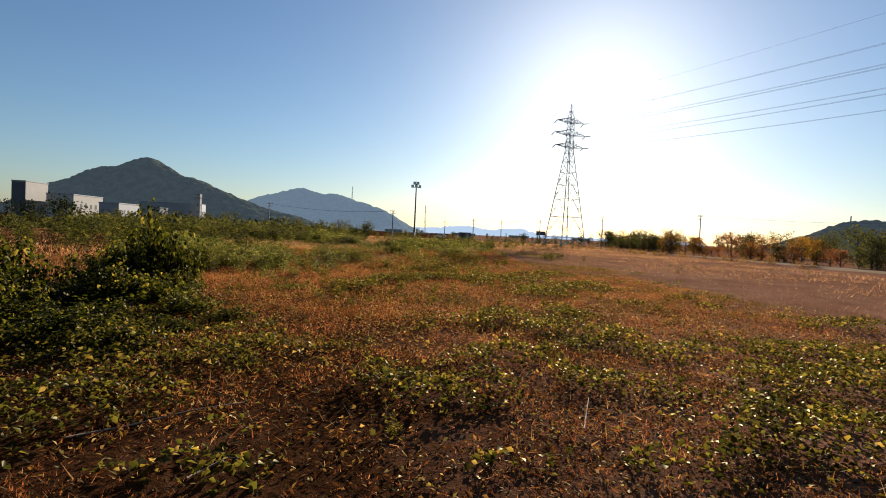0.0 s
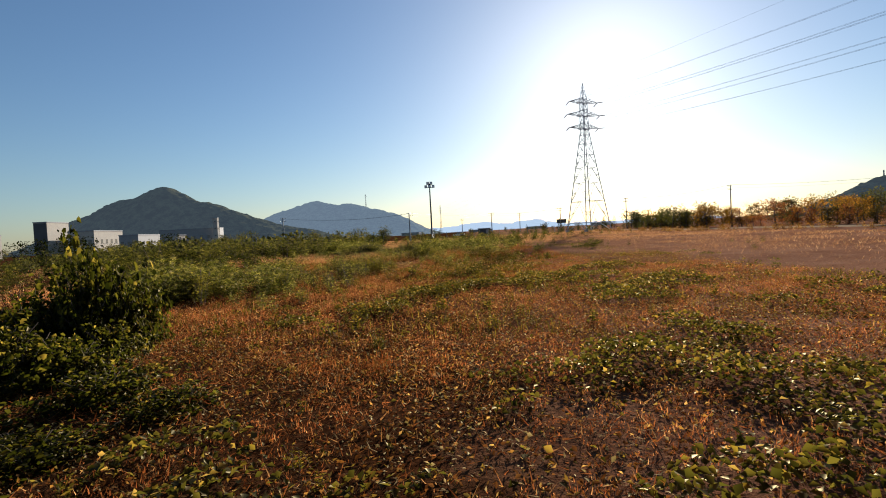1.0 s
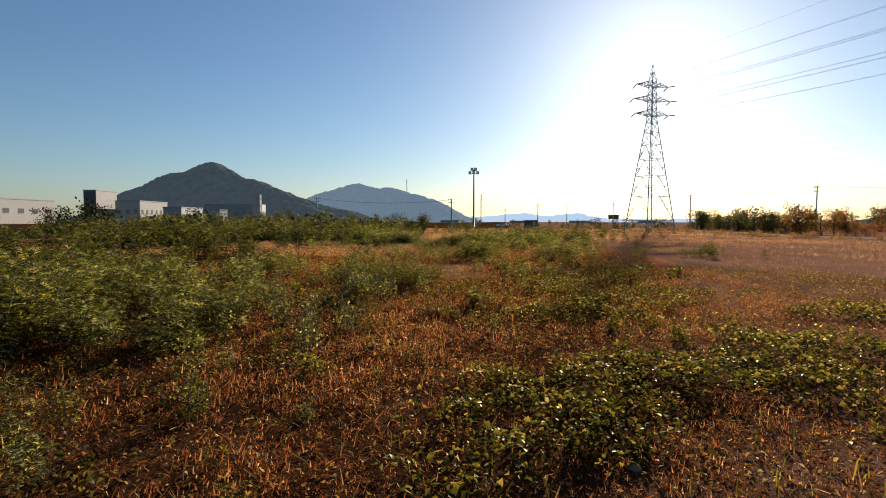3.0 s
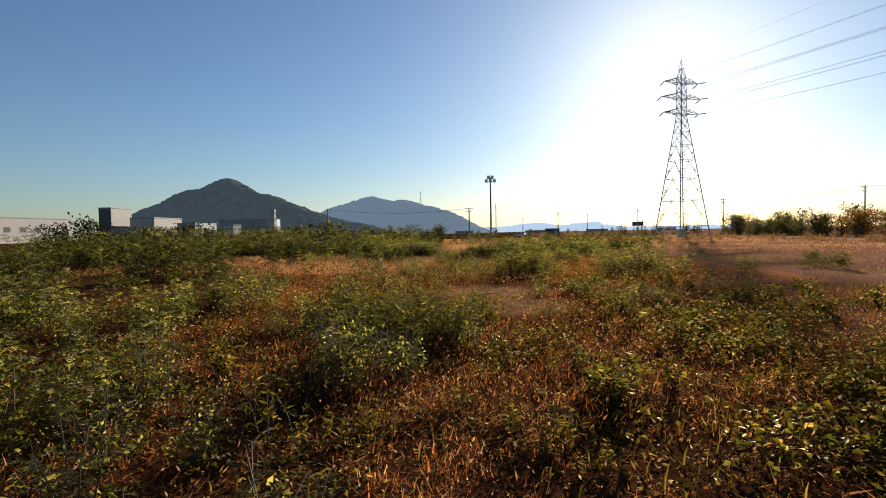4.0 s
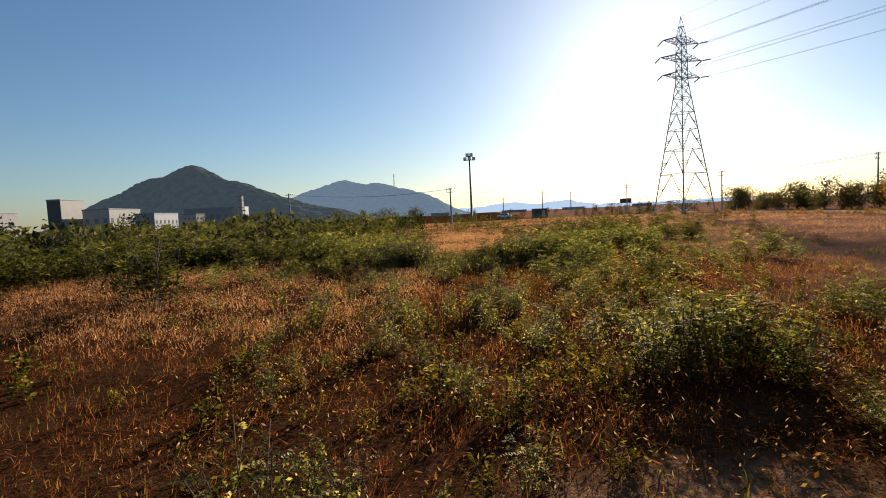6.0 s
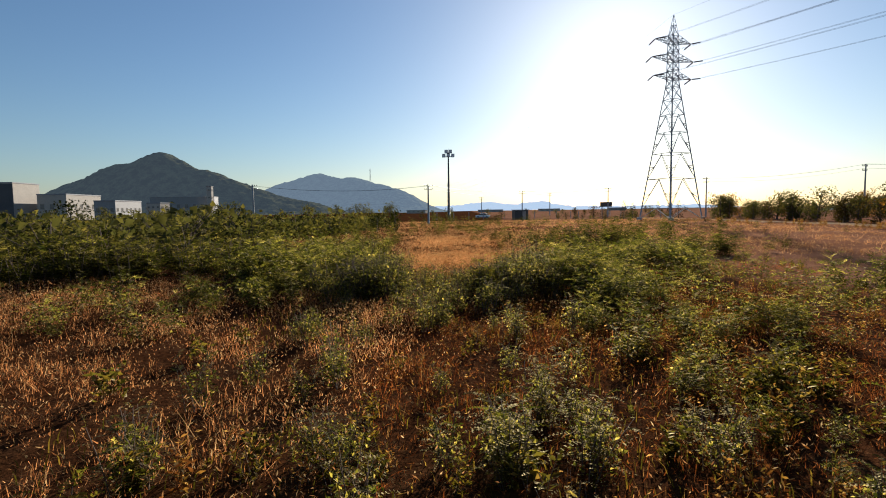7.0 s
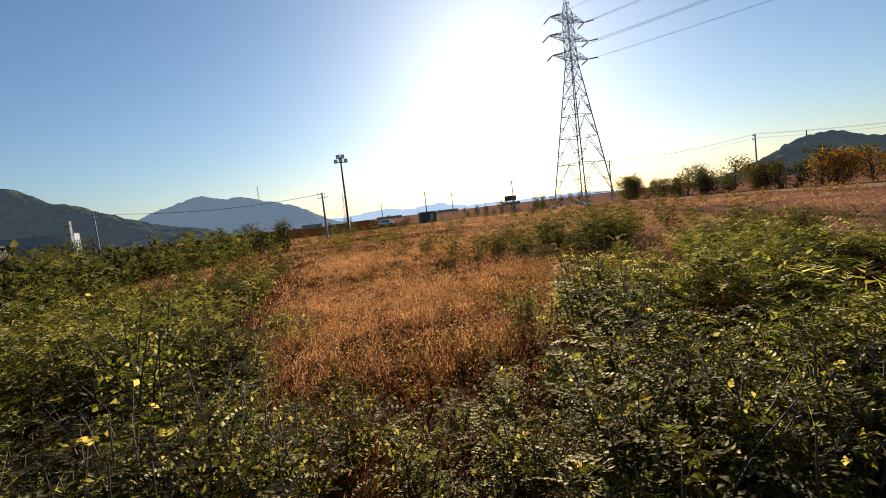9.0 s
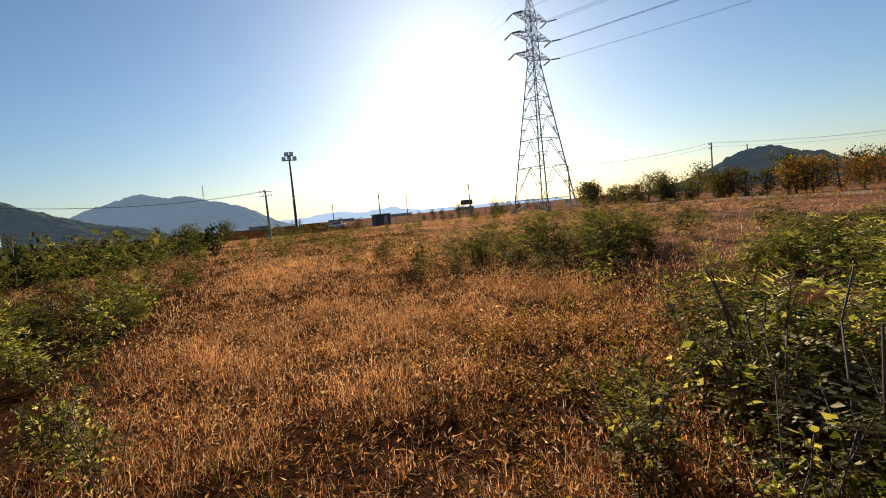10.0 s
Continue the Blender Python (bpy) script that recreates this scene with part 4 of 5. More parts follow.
VINES = [kit("vine_bush", "bush overgrown by a broad-leaved green creeper", "bush", "creeper bushes", *vine_bush(300 + s, 1.0, .75, (1500, 1300)[s], .09), M_VINE) for s in range(2)]


PLANTS = []


def put(k, x, y, s, turn=None, tall=1.0):
    a = (x * 131 + y * 77) % 360 if turn is None else turn
    dist = float(np.min(np.hypot(PX - x, PY + 2.5 - y)))
    PLANTS.append((dist, k, x, y, s, a, tall))


def raise_plants():
    """The plants nearest the way stand as things of their own, the rest as one cover for each kind."""
    count, rest = {}, {}
    for dist, k, x, y, s, a, tall in sorted(PLANTS, key=lambda q: q[0]):
        n = count.get(k["name"], 0)
        z = float(gh(x, y)) - .02
        if n < 290 and dist < 34:
            count[k["name"]] = n + 1
            m = pose(x, y, z, 0, 0, a) @ Matrix.Diagonal((s, s, s * tall, 1))
            ob = k["ob"]
            if not k["used"]:
                k["used"] = True
                k["home"] = m
            else:
                copy_thing(ob, m)
        else:
            v, f = k["leaves"]
            if dist > 20 and (k in SHRUBS or k in SHRUBS_FAR):
                v, f = VFAR[int(a) % 3]
            elif k in SHRUBS:
                v, f = MIDS[int(a) % 4] if dist < 9 else SHRUBS_FAR[int(a) % len(SHRUBS_FAR)]["leaves"]
            ca, sa = math.cos(radians(a)) * s, math.sin(radians(a)) * s
            w = np.stack([v[:, 0] * ca - v[:, 1] * sa + x, v[:, 0] * sa + v[:, 1] * ca + y, v[:, 2] * s * tall + z], 1)
            rest.setdefault((k["name"], k["mat"].name if k not in SHRUBS or dist < 13 else M_BUSH.name), []).append((w, f))
    for kits in (SHRUBS, SHRUBS_FAR, SHRUB_Y, WEEDS, WEEDS_G, WILTS, VINES, VINES_FAR):
        for k in kits:
            if k["used"]:
                k["ob"].matrix_basis = k["home"]
            else:
                for o in (*k["ob"].children, k["ob"]):
                    bpy.data.objects.remove(o)
    for (name, mat), parts_ in rest.items():
        m = bpy.data.materials[mat]
        solo(name + "_cover", np_mesh(name + "_cover", *join(parts_), m), m, "dense green growth covering the field farther out", "shrubs" if "weed" not in name else "weeds", kind="stuff")


def cap(x, y, h):
    """Keeps plants below the way of the eye."""
    if y < PY[-1] + 2.0 and abs(x - np.interp(y, PY, PX)) < 1.3 + .5 * h:
        return min(h, float(np.interp(y, PY, PZ)) - .75)
    return h


pr = np.random.default_rng(17)


def pick(ks):
    return ks[int(pr.integers(0, len(ks)))]


# clumps that stand out: x, y, radius, height
CLUMPS_FIRST = [(-5.8, 16.8, .45, .66), (-5.3, 18.1, .4, .53), (-9.9, 21.2, 1.3, 1.35), (-10.6, 19.9, 1.2, 1.6), (-7.3, 21.0, 1.1, 1.0), (-5.6, 25.3, .9, 1.0), (-8.6, 26.4, .6, 1.05), (-10.6, 29.2, .7, 1.0), (-17.6, 38.6, 2.0, 1.75), (-2.5, 33.2, 1.0, .66), (-1.4, 31.8, .9, .55), (.6, 39.6, 1.8, 1.15), (8.4, 42.0, 1.0, .83),
                (-6.8, 21.5, 1.2, .95), (-7.4, 20.2, .6, .7), (-6.8, 17.9, .65, .68), (-4.3, 17.9, .25, .42), (-5.8, 25.4, .7, .8), (-12.0, 22.6, 2.6, 1.45), (-9.5, 20.0, 1.5, 1.05), (-9.8, 23.5, 1.5, 1.15), (-8.2, 24.2, 1.1, 1.0), (-11.2, 19.0, 1.5, 1.05), (-13.0, 26.0, 1.8, 1.4), (-10.5, 27.2, 1.3, 1.1), (-7.6, 22.8, .9, .9),
                (-10.4, 30.7, 1.2, .95), (-7.2, 29.0, .8, .72), (-9.3, 29.2, .6, .8), (-8.3, 33.0, .55, .92), (-6.9, 29.6, 1.0, .7), (-5.3, 28.9, .6, .6), (-3.0, 33.5, .7, .62), (-2.4, 33.1, .6, .6), (-1.1, 33.4, .5, .5), (-11.6, 33.9, 1.1, .85), (-6.8, 34.5, .3, .52), (-3.8, 37.9, 1.0, 1.42), (-.4, 32.4, .8, .5)]
CLUMPS_MIDDLE = [(-12.0, 40.8, .6, .75), (-10.0, 41.4, .5, .8), (-8.3, 41.6, .5, .8), (-6.4, 41.6, .8, .85), (-3.8, 43.8, .6, 1.1), (-8.1, 39.9, .4, .8), (-7.7, 38.5, .45, .68), (-9.9, 39.9, .45, .86), (-9.7, 38.3, .4, .55), (-9.1, 38.3, .35, .57), (-5.9, 39.6, .55, .84), (-4.4, 38.9, .7, .95),
                 (-4.5, 40.3, .4, .5), (-13.3, 43.2, .4, .75), (-3.5, 46.2, 1.1, 1.0), (-1.8, 46.6, 1.2, 1.0), (-4.6, 47.0, .8, .9), (-9.5, 50.7, 1.0, 1.75), (-6.0, 50.9, 1.1, 1.45), (-3.6, 51.6, 1.2, 1.55), (-3.4, 49.6, 1.2, 1.4), (-7.8, 50.0, .7, .9), (-13.1, 53.3, 1.4, 1.6), (-15.0, 54.8, 1.8, 1.65), (-11.6, 51.8, 1.1, 1.6), (-20.0, 55.0, 2.4, 1.9)]
CLUMPS_LAST = [(-9.8, 52.6, .9, 1.35), (-5.6, 52.6, .9, 1.3), (-9.9, 55.2, .8, 1.25), (-9.9, 57.6, .7, 1.0), (-5.2, 54.4, .9, 1.4), (-4.2, 56.2, 1.0, 1.4), (-2.5, 55.3, 1.4, 1.5), (-2.9, 58.4, .8, 1.2), (.2, 57.4, 1.5, 1.4), (-3.4, 69.3, 1.8, 1.5), (-5.8, 72.5, 1.3, 1.3), (-4.6, 66.0, .8, 1.0), (-1.9, 64.6, 1.5, 1.5), (-12.3, 56.6, 1.8, 1.55), (1.8, 67.6, 1.4, 1.7), (-26.0, 48.0, 4.5, 2.1),
               (-17.6, 56.2, 2.2, 1.7), (-23.0, 55.0, 4.5, 2.0), (4.0, 39.2, .8, .8), (10.4, 46.8, 1.0, .7), (1.5, 61.0, 1.2, 1.3), (4.5, 62.5, 1.4, 1.3), (-12.5, 61.0, 1.6, 1.1), (-12.6, 64.5, 1.4, 1.0), (-14.0, 65.0, 1.8, 1.3), (-13.6, 69.0, 1.8, 1.2)]
for cx, cy, rad, h in CLUMPS_FIRST + CLUMPS_MIDDLE + CLUMPS_LAST:
    kinds_ = SHRUBS_FAR if cx < -14 or cy > 64 else SHRUBS
    for k in range(max(2, int(rad * rad * 3.14 * (1.1 if kinds_ is SHRUBS_FAR else 3.6 if h > 1.2 else 2.4)))):
        a, q = pr.uniform(0, 6.283), rad * math.sqrt(pr.random())
        x, y = cx + q * math.cos(a), cy + q * math.sin(a)
        hh = h * pr.uniform(.7, 1.05) * (1 - .3 * (q / rad) ** 2)
        w = pr.uniform(.95, 1.3)
        put(pick(SHRUB_Y if kinds_ is SHRUBS and pr.random() < .1 else kinds_), x, y, cap(x, y, hh) * w, None, 1 / w)
for x, y, h in ((-6.7, 29.4, .8), (-6.1, 26.2, .75), (-4.9, 28.2, .7), (-5.5, 28.9, .75), (-5.2, 27.2, .7), (-6.9, 27.2, .7), (-4.4, 29.0, .6), (-7.4, 25.3, .7), (-5.9, 24.6, .55)):
    put(pick(WEEDS), x, y, cap(x, y, h) / .6)
for _ in range(26):
    x, y = pr.uniform(-6.9, -4.5), pr.uniform(26.8, 29.2)
    put(pick(SHRUB_Y), x, y, cap(x, y, pr.uniform(.5, .85)))
for x, y, h in ((-6.1, 27.8, .78), (-6.6, 27.4, .7), (-5.6, 27.5, .72), (-5.9, 28.3, .8), (-6.5, 28.5, .62), (-5.0, 28.2, .56), (-4.7, 28.6, .5), (-5.2, 28.8, .6), (-4.6, 30.6, .45), (-5.8, 39.8, .6), (-5.9, 55.9, .9), (-5.6, 56.4, .8), (-2.6, 58.4, 1.0), (-2.9, 61.4, .9)):
    put(pick(SHRUB_Y), x, y, cap(x, y, h))
# creeper-smothered bush and its apron
for x, y, s, tall in ((-7.3, 12.8, .85, 2.35), (-7.7, 13.0, .8, 2.1), (-6.9, 13.1, .7, 2.0), (-7.2, 12.3, .75, 1.8), (-6.6, 12.0, .7, 1.0), (-7.6, 8.4, 1.0, .9), (-8.6, 9.0, 1.1, 1.0), (-9.4, 10.5, 1.2, 1.2), (-9.6, 8.0, 1.1, 1.0), (-7.9, 12.5, .8, 1.3), (-6.1, 10.6, .75, .9), (-6.6, 10.4, .9, .8), (-7.6, 9.6, .9, .62), (-4.9, 9.5, .75, .62), (-7.9, 11.4, .9, .8), (-5.7, 8.4, .8, .58), (-6.9, 8.2, .85, .5), (-4.4, 8.0, .6, .5), (-8.4, 7.2, .9, .55), (-5.4, 7.2, .85, .66), (-4.5, 6.7, .7, .5), (-6.3, 6.3, .9, .6), (-3.9, 9.2, .6, .5), (-7.2, 10.6, .9, 1.0), (-8.3, 12.4, 1.0, 1.2)):
    put(pick(VINES), x, y, s, None, tall)

def bare(x, y):
    """Trodden soil with little growth."""
    v = np.exp(-((x + 4.7) / 1.3) ** 2 - ((y - 33.7) / 1.5) ** 2) + .85 * np.exp(-((x + 3.8) / .8) ** 2 - ((y - 31.1) / 1.2) ** 2) + .7 * np.exp(-((x + 2.0) / 1.5) ** 2 - ((y - 3.6) / .6) ** 2)
    return v


def orange(x, y):
    a = ease(y, 53.4, 56) * (1 - ease(y, 74, 82)) * ease(x, -11.5, -9.5) * (1 - ease(x, -3.0, -1.2))
    b = ease(y, 38, 41) * (1 - ease(y, 49.5, 51.5)) * (1 - ease(x, -9.0, -7.6)) * ease(x, -26, -22)
    c = .8 * ease(y, 49, 52) * (1 - ease(y, 55, 58)) * (1 - ease(x, -15, -13))
    return np.clip(a + b + c, 0, 1)


# belts: x0, x1, y0, y1, plants per square metre, low, high, kinds
BELTS = [(-30, -10.0, 24, 33, .28, .6, 1.3, SHRUBS_FAR), (-13, -9.5, 16, 24, .3, .6, 1.2, SHRUBS_FAR), (-12, -5.0, 17, 30, .35, .45, .9, SHRUBS), (-6, 1, 13, 26, .7, .22, .45, WEEDS), (-15, -7.0, 29, 37, .3, .55, 1.0, SHRUBS), (-9, 2, 23, 38, .7, .3, .55, WEEDS), (-9, 2.5, 23, 38, .9, .2, .45, WILTS), (-2.5, 2.5, 26, 37, .25, .3, .55, SHRUBS),
         (-7.2, -4.4, 26.5, 30, .6, .4, .75, SHRUB_Y), (-6, 5, 12, 24, .5, .14, .3, WILTS), (-10, 3, 37, 44, .3, .45, .9, SHRUBS), (-10, 3, 36, 48, .8, .3, .6, WEEDS), (-10, 3, 37, 50, .7, .3, .6, WILTS), (-3, 3, 41, 50, .6, .6, 1.1, SHRUBS), (-3.2, 2.4, 25, 30.5, 1.3, .2, .38, WILTS), (-3.2, 2.4, 25, 30.5, .8, .2, .35, WEEDS),
         (-9.4, -4, 43.5, 50, .6, .45, .8, SHRUBS), (-10.5, -3, 45, 50, 1.8, .3, .55, WILTS), (-12, -2, 43, 51, .5, .3, .5, WEEDS_G), (-17, -9.6, 50, 57, .6, .9, 1.6, SHRUBS), (-4.6, 4, 47, 57.5, .7, .8, 1.35, SHRUBS), (-2.4, 7, 57, 63, .5, .8, 1.3, SHRUBS), (-1.5, 9, 62, 78, .5, .8, 1.5, SHRUBS_FAR), (1, 9, 40, 60, .25, .4, .9, SHRUBS),
         (-17, -11.4, 57, 74, .6, .8, 1.4, SHRUBS), (-36, -14, 30, 95, .22, 1.0, 2.0, SHRUBS_FAR), (-42, -22, 48, 110, .14, 1.1, 2.4, VINES_FAR), (-22, -14, 50, 60, .4, 1.0, 1.7, SHRUBS), (-16, 24, 80, 126, .13, .6, 1.5, SHRUBS_FAR), (-14, 4, 24, 56, .4, .3, .5, WEEDS_G), (-8, 6, 11, 25, .22, .15, .35, WEEDS_G), (-8, 8, 4, 25, .4, .15, .35, WEEDS),
         (-6.4, -2.6, 56, 66, .7, .3, .55, WILTS), (-3, 6, 54, 80, .5, .3, .55, WEEDS), (6, 26, 30, 100, .04, .3, .7, SHRUBS_FAR), (-40, -10, 22, 60, .08, .4, .7, WEEDS), (-70, -20, 60, 130, .06, 1.2, 2.4, VINES_FAR)]
for x0, x1, y0, y1, dens, lo, hi, ks in BELTS:
    n = int((x1 - x0) * (y1 - y0) * dens)
    for _ in range(n):
        x, y = pr.uniform(x0, x1), pr.uniform(y0, y1)
        f = float(fbm(x, y, 3.4, 61) * .6 + fbm(x, y, 9.0, 67) * .4)
        if ks in (SHRUBS, SHRUBS_FAR, WEEDS_G, SHRUB_Y) and f < .47 and pr.random() < .9:
            continue
        if bare(x, y) > .35:
            continue
        if ks in (WEEDS, WILTS) and f > .56 and pr.random() < .6:
            continue
        if -9.3 < x < -3.2 and 52.0 < y < 76 and ks not in (WILTS, WEEDS):
            continue
        if orange(x, y) > .5 and y < 53 and pr.random() < .8:
            continue
        h = cap(x, y, pr.uniform(lo, hi) * (.7 + .55 * min(1, max(0, (f - .42) * 6))))
        s = h / .6 if ks in (WEEDS, WILTS) else h / .5 if ks is WEEDS_G else h
        w = pr.uniform(.8, 1.2) if ks in (SHRUBS, SHRUBS_FAR) else 1.0
        put(pick(ks), x, y, s * w, None, 1 / w)

for _ in range(90):
    x, y = pr.uniform(-7.0, -3.4), pr.uniform(55.6, 61)
    if pr.random() < (x + 7.6) / 3.5:
        put(pick(WILTS if pr.random() < .75 else WEEDS), x, y, pr.uniform(.3, .52) / .6)
for _ in range(80):
    put(pick(WILTS if pr.random() < .7 else WEEDS), pr.uniform(-9.4, -4.6), pr.uniform(53.2, 56.2), pr.uniform(.24, .44) / .6)
# a weedy bank along the near side of the track
for _ in range(170):
    y = pr.uniform(50, 128)
    x = float(track_line(y)) - 3.4 + pr.normal(0, .7)
    put(pick(WILTS), x, y, pr.uniform(.8, 1.7))
# thick stands: x0, x1, y0, y1, plants, low, high
for x0, x1, y0, y1, n, lo, hi in ((-13.8, -9.8, 48.8, 51.2, 24, .7, 1.1), (-16.5, -12.6, 45.5, 50, 16, .6, 1.0), (-10.6, -8.8, 43, 46, 7, .5, .8), (-10.4, -4.4, 45.2, 50, 26, .45, .85), (-10.2, -8.6, 50.0, 52.2, 10, 1.1, 1.5), (-6.2, -3.0, 50.0, 52.4, 16, 1.0, 1.4), (-9.2, -6.0, 50.6, 53.6, 26, .55, .9), (-7.4, -3, 38.5, 44.5, 34, .35, .75), (-9.2, -6.4, 48.4, 51.8, 18, .65, 1.0), (-8.6, -4.2, 26.4, 31, 20, .4, .7), (-9, -1, 31, 37, 22, .35, .65), (-14, -9.2, 26, 31, 16, .7, 1.1)):
    for _ in range(n):
        x, y = pr.uniform(x0, x1), pr.uniform(y0, y1)
        if bare(x, y) < .35:
            put(pick(SHRUBS), x, y, cap(x, y, pr.uniform(lo, hi)))

raise_plants()


# ---- low growth ----
def scatter(x0, x1, y0, y1, per_m2):
    n = int((x1 - x0) * (y1 - y0) * per_m2)
    return rng.uniform(x0, x1, n), rng.uniform(y0, y1, n)


PATCHES = [(-.5, 5.3, 1.7, .9), (2.6, 8.2, 2.3, 1.2), (6.4, 7.6, 2.6, 1.5), (1.2, 10.0, 1.3, .9), (3.0, 11.0, 1.6, .9), (-1.6, 7.2, 1.7, .7), (-1.7, 18.1, 1.7, 1.6), (.6, 20.0, 2.2, 1.9), (-2.9, 15.2, 1.2, .9),
           (3.5, 4.6, 1.5, .8), (5.8, 4.2, 1.5, 1.0), (-3.0, 4.6, 1.5, 1.0), (-5.2, 6.6, 2.0, 1.8), (9.0, 12.0, 2.2, 1.0), (2.4, 15.5, 1.4, .6), (-4.2, 14.4, 1.0, .7), (-1.4, 24.2, 1.6, 1.0), (4.6, 24.5, 1.6, .9), (-3.4, 27.2, 1.4, .9), (2.6, 21.5, 2.0, 1.2), (3.4, 17.4, 1.6, .8), (5.8, 19.2, 1.8, .9), (-3.8, 3.6, 1.6, .7), (.9, 3.9, 1.3, .6), (2.2, 5.6, 1.6, .8), (4.5, 6.4, 1.5, .8), (-2.8, 6.0, 1.4, .8), (.5, 7.0, 1.5, .7), (-3.8, 8.2, 1.2, .8), (-1.6, 3.4, 1.0, .5), (6.8, 5.4, 1.3, .7), (-1.0, 27.6, 1.8, 1.2), (.7, 29.4, 1.8, 1.2), (-2.2, 26.0, 1.3, .9), (1.6, 26.6, 1.5, 1.2), (-.6, 25.2, 1.4, .8)]


def creep(x, y):
    v = np.zeros_like(x)
    for cx, cy, rx, ry in PATCHES:
        v = np.maximum(v, 1.25 - np.hypot((x - cx) / rx, (y - cy) / ry))
    return v * .9 + (fbm(x, y, 1.3, 9) - .5) * 2.1 + (vnoise(x, y, .38, 12) - .5) * .9


def at_ground(x, y, dz=0.0):
    return np.stack([x, y, gh(x, y) + dz], 1)


def field_grass(name, x, y, H, W, lean, mat, label, curve=True):
    solo(name, np_mesh(name, *blades(at_ground(x, y, -.01), H, W, lean, curve), mat), mat, label, "grass", kind="stuff")


def tussocks(name, x0, x1, y0, y1, per_m2, count, h0, h1, w, mat, label, mask, seed):
    """Fuzzy clumps: some blades from the foot, more side blades and bits of panicle higher up."""
    cx, cy = scatter(x0, x1, y0, y1, per_m2)
    t = fbm(cx, cy, 1.1, seed)
    keep = rng.random(len(cx)) < np.clip((t - .2) * 2.6, .25, 1) * mask(cx, cy)
    cx, cy, t = cx[keep], cy[keep], t[keep]
    size = (h0 + (h1 - h0) * np.clip((t - .3) * 2.2, 0, 1)) * rng.uniform(.6, 1.3, len(cx))
    n = len(cx) * count
    a = rng.uniform(0, 2 * np.pi, n)
    s = np.repeat(size, count) * rng.uniform(.5, 1.1, n)
    q = rng.random(n) ** .5
    X, Y = np.repeat(cx, count) + np.cos(a) * q * s * .45, np.repeat(cy, count) + np.sin(a) * q * s * .45
    high = np.where(rng.random(n) < .24, 0, rng.uniform(.1, .8, n))
    P = at_ground(X, Y, -.01)
    out = np.stack([np.cos(a), np.sin(a), np.zeros(n)], 1)
    P = P + out * (s * high * .3)[:, None]
    P[:, 2] += s * high
    b = a + rng.normal(0, 1.3, n)
    S = np.stack([-np.sin(b + rng.normal(0, .7, n)), np.cos(b), rng.normal(0, .3, n)], 1) * (rng.uniform(.6, 1.3, n) * w / 2)[:, None]
    L = s * np.where(high > 0, rng.uniform(.2, .42, n), rng.uniform(.5, .95, n))
    tilt = np.abs(rng.normal(0, 1.1, n)) + .15
    T = P + np.stack([np.cos(b) * np.sin(tilt), np.sin(b) * np.sin(tilt), np.cos(tilt)], 1) * L[:, None]
    v = np.stack([P - S, P + S, T], 1).reshape(-1, 3)
    solo(name, np_mesh(name, v, np.arange(3 * n).reshape(-1, 3), mat), mat, label, "grass", kind="stuff")


tussocks("grass", -9, 9.5, 1.2, 26, 70, 13, .05, .17, .008, M_RED, "short fuzzy clumps of reddish withered grass over bare soil",
         lambda x, y: (creep(x, y) < .8) * np.clip(1 - bare(x, y), 0, 1), 72)
tussocks("grass", -16, -1.5, 12.5, 25, 36, 16, .10, .36, .011, M_RED, "shin-high clumps of reddish dry grass beside the creeper",
         lambda x, y: (creep(x, y) < .8) * ease(-x, 1.5, 5) * ease(y, 12, 15), 74)
tussocks("grass", -14, 5, 24, 58, 22, 20, .12, .38, .0065, M_RUST, "knee-high clumps of brown dry grass between the shrubs",
         lambda x, y: np.clip(1 - bare(x, y), 0, 1) * (orange(x, y) < .5), 75)

tussocks("grass", -22, 12, 62, 92, 10, 12, .15, .40, .018, M_FIELD, "brown dry grass farther along the field",
         lambda x, y: (orange(x, y) < .5) * 1.0, 76)


def thatch(x0, x1, y0, y1, per_m2, mat, label, mask, seed):
    """Dry stalks lying criss-cross in a loose mat."""
    x, y = scatter(x0, x1, y0, y1, per_m2)
    f = fbm(x, y, .9, seed)
    keep = rng.random(len(x)) < np.clip((f - .22) * 2.4, .12, 1) * mask(x, y)
    x, y, f = x[keep], y[keep], f[keep]
    n = len(x)
    a = rng.uniform(0, 2 * np.pi, n)
    up = rng.random(n)
    P = at_ground(x, y) + np.stack([0 * x, 0 * x, up ** 2 * (.02 + .22 * np.clip(f - .3, 0, 1))], 1)
    D = np.stack([np.cos(a), np.sin(a), rng.normal(.22, .38, n)], 1)
    S = np.stack([-np.sin(a), np.cos(a), rng.normal(0, .5, n)], 1) * rng.uniform(.0025, .006, n)[:, None]
    T = P + D * rng.uniform(.04, .13, n)[:, None]
    solo("dry_stalks", np_mesh("dry_stalks", np.stack([P - S, P + S, T], 1).reshape(-1, 3), np.arange(3 * n).reshape(-1, 3), mat), mat, label, "dry grass", kind="stuff")


thatch(-8.5, 8.5, 1.5, 26, 420, M_RED, "loose mat of fallen reddish grass stalks", lambda x, y: (creep(x, y) < .9) * np.clip(1.15 - bare(x, y), 0, 1), 91)
thatch(-11, 2, 24, 52, 330, M_RUST, "loose mat of fallen brown grass stalks", lambda x, y: np.clip(1.1 - bare(x, y), 0, 1) * (orange(x, y) < .5), 92)
thatch(-11.5, -1.5, 53, 66, 420, M_ORANGE, "loose mat of fallen orange grass stalks", lambda x, y: orange(x, y), 93)

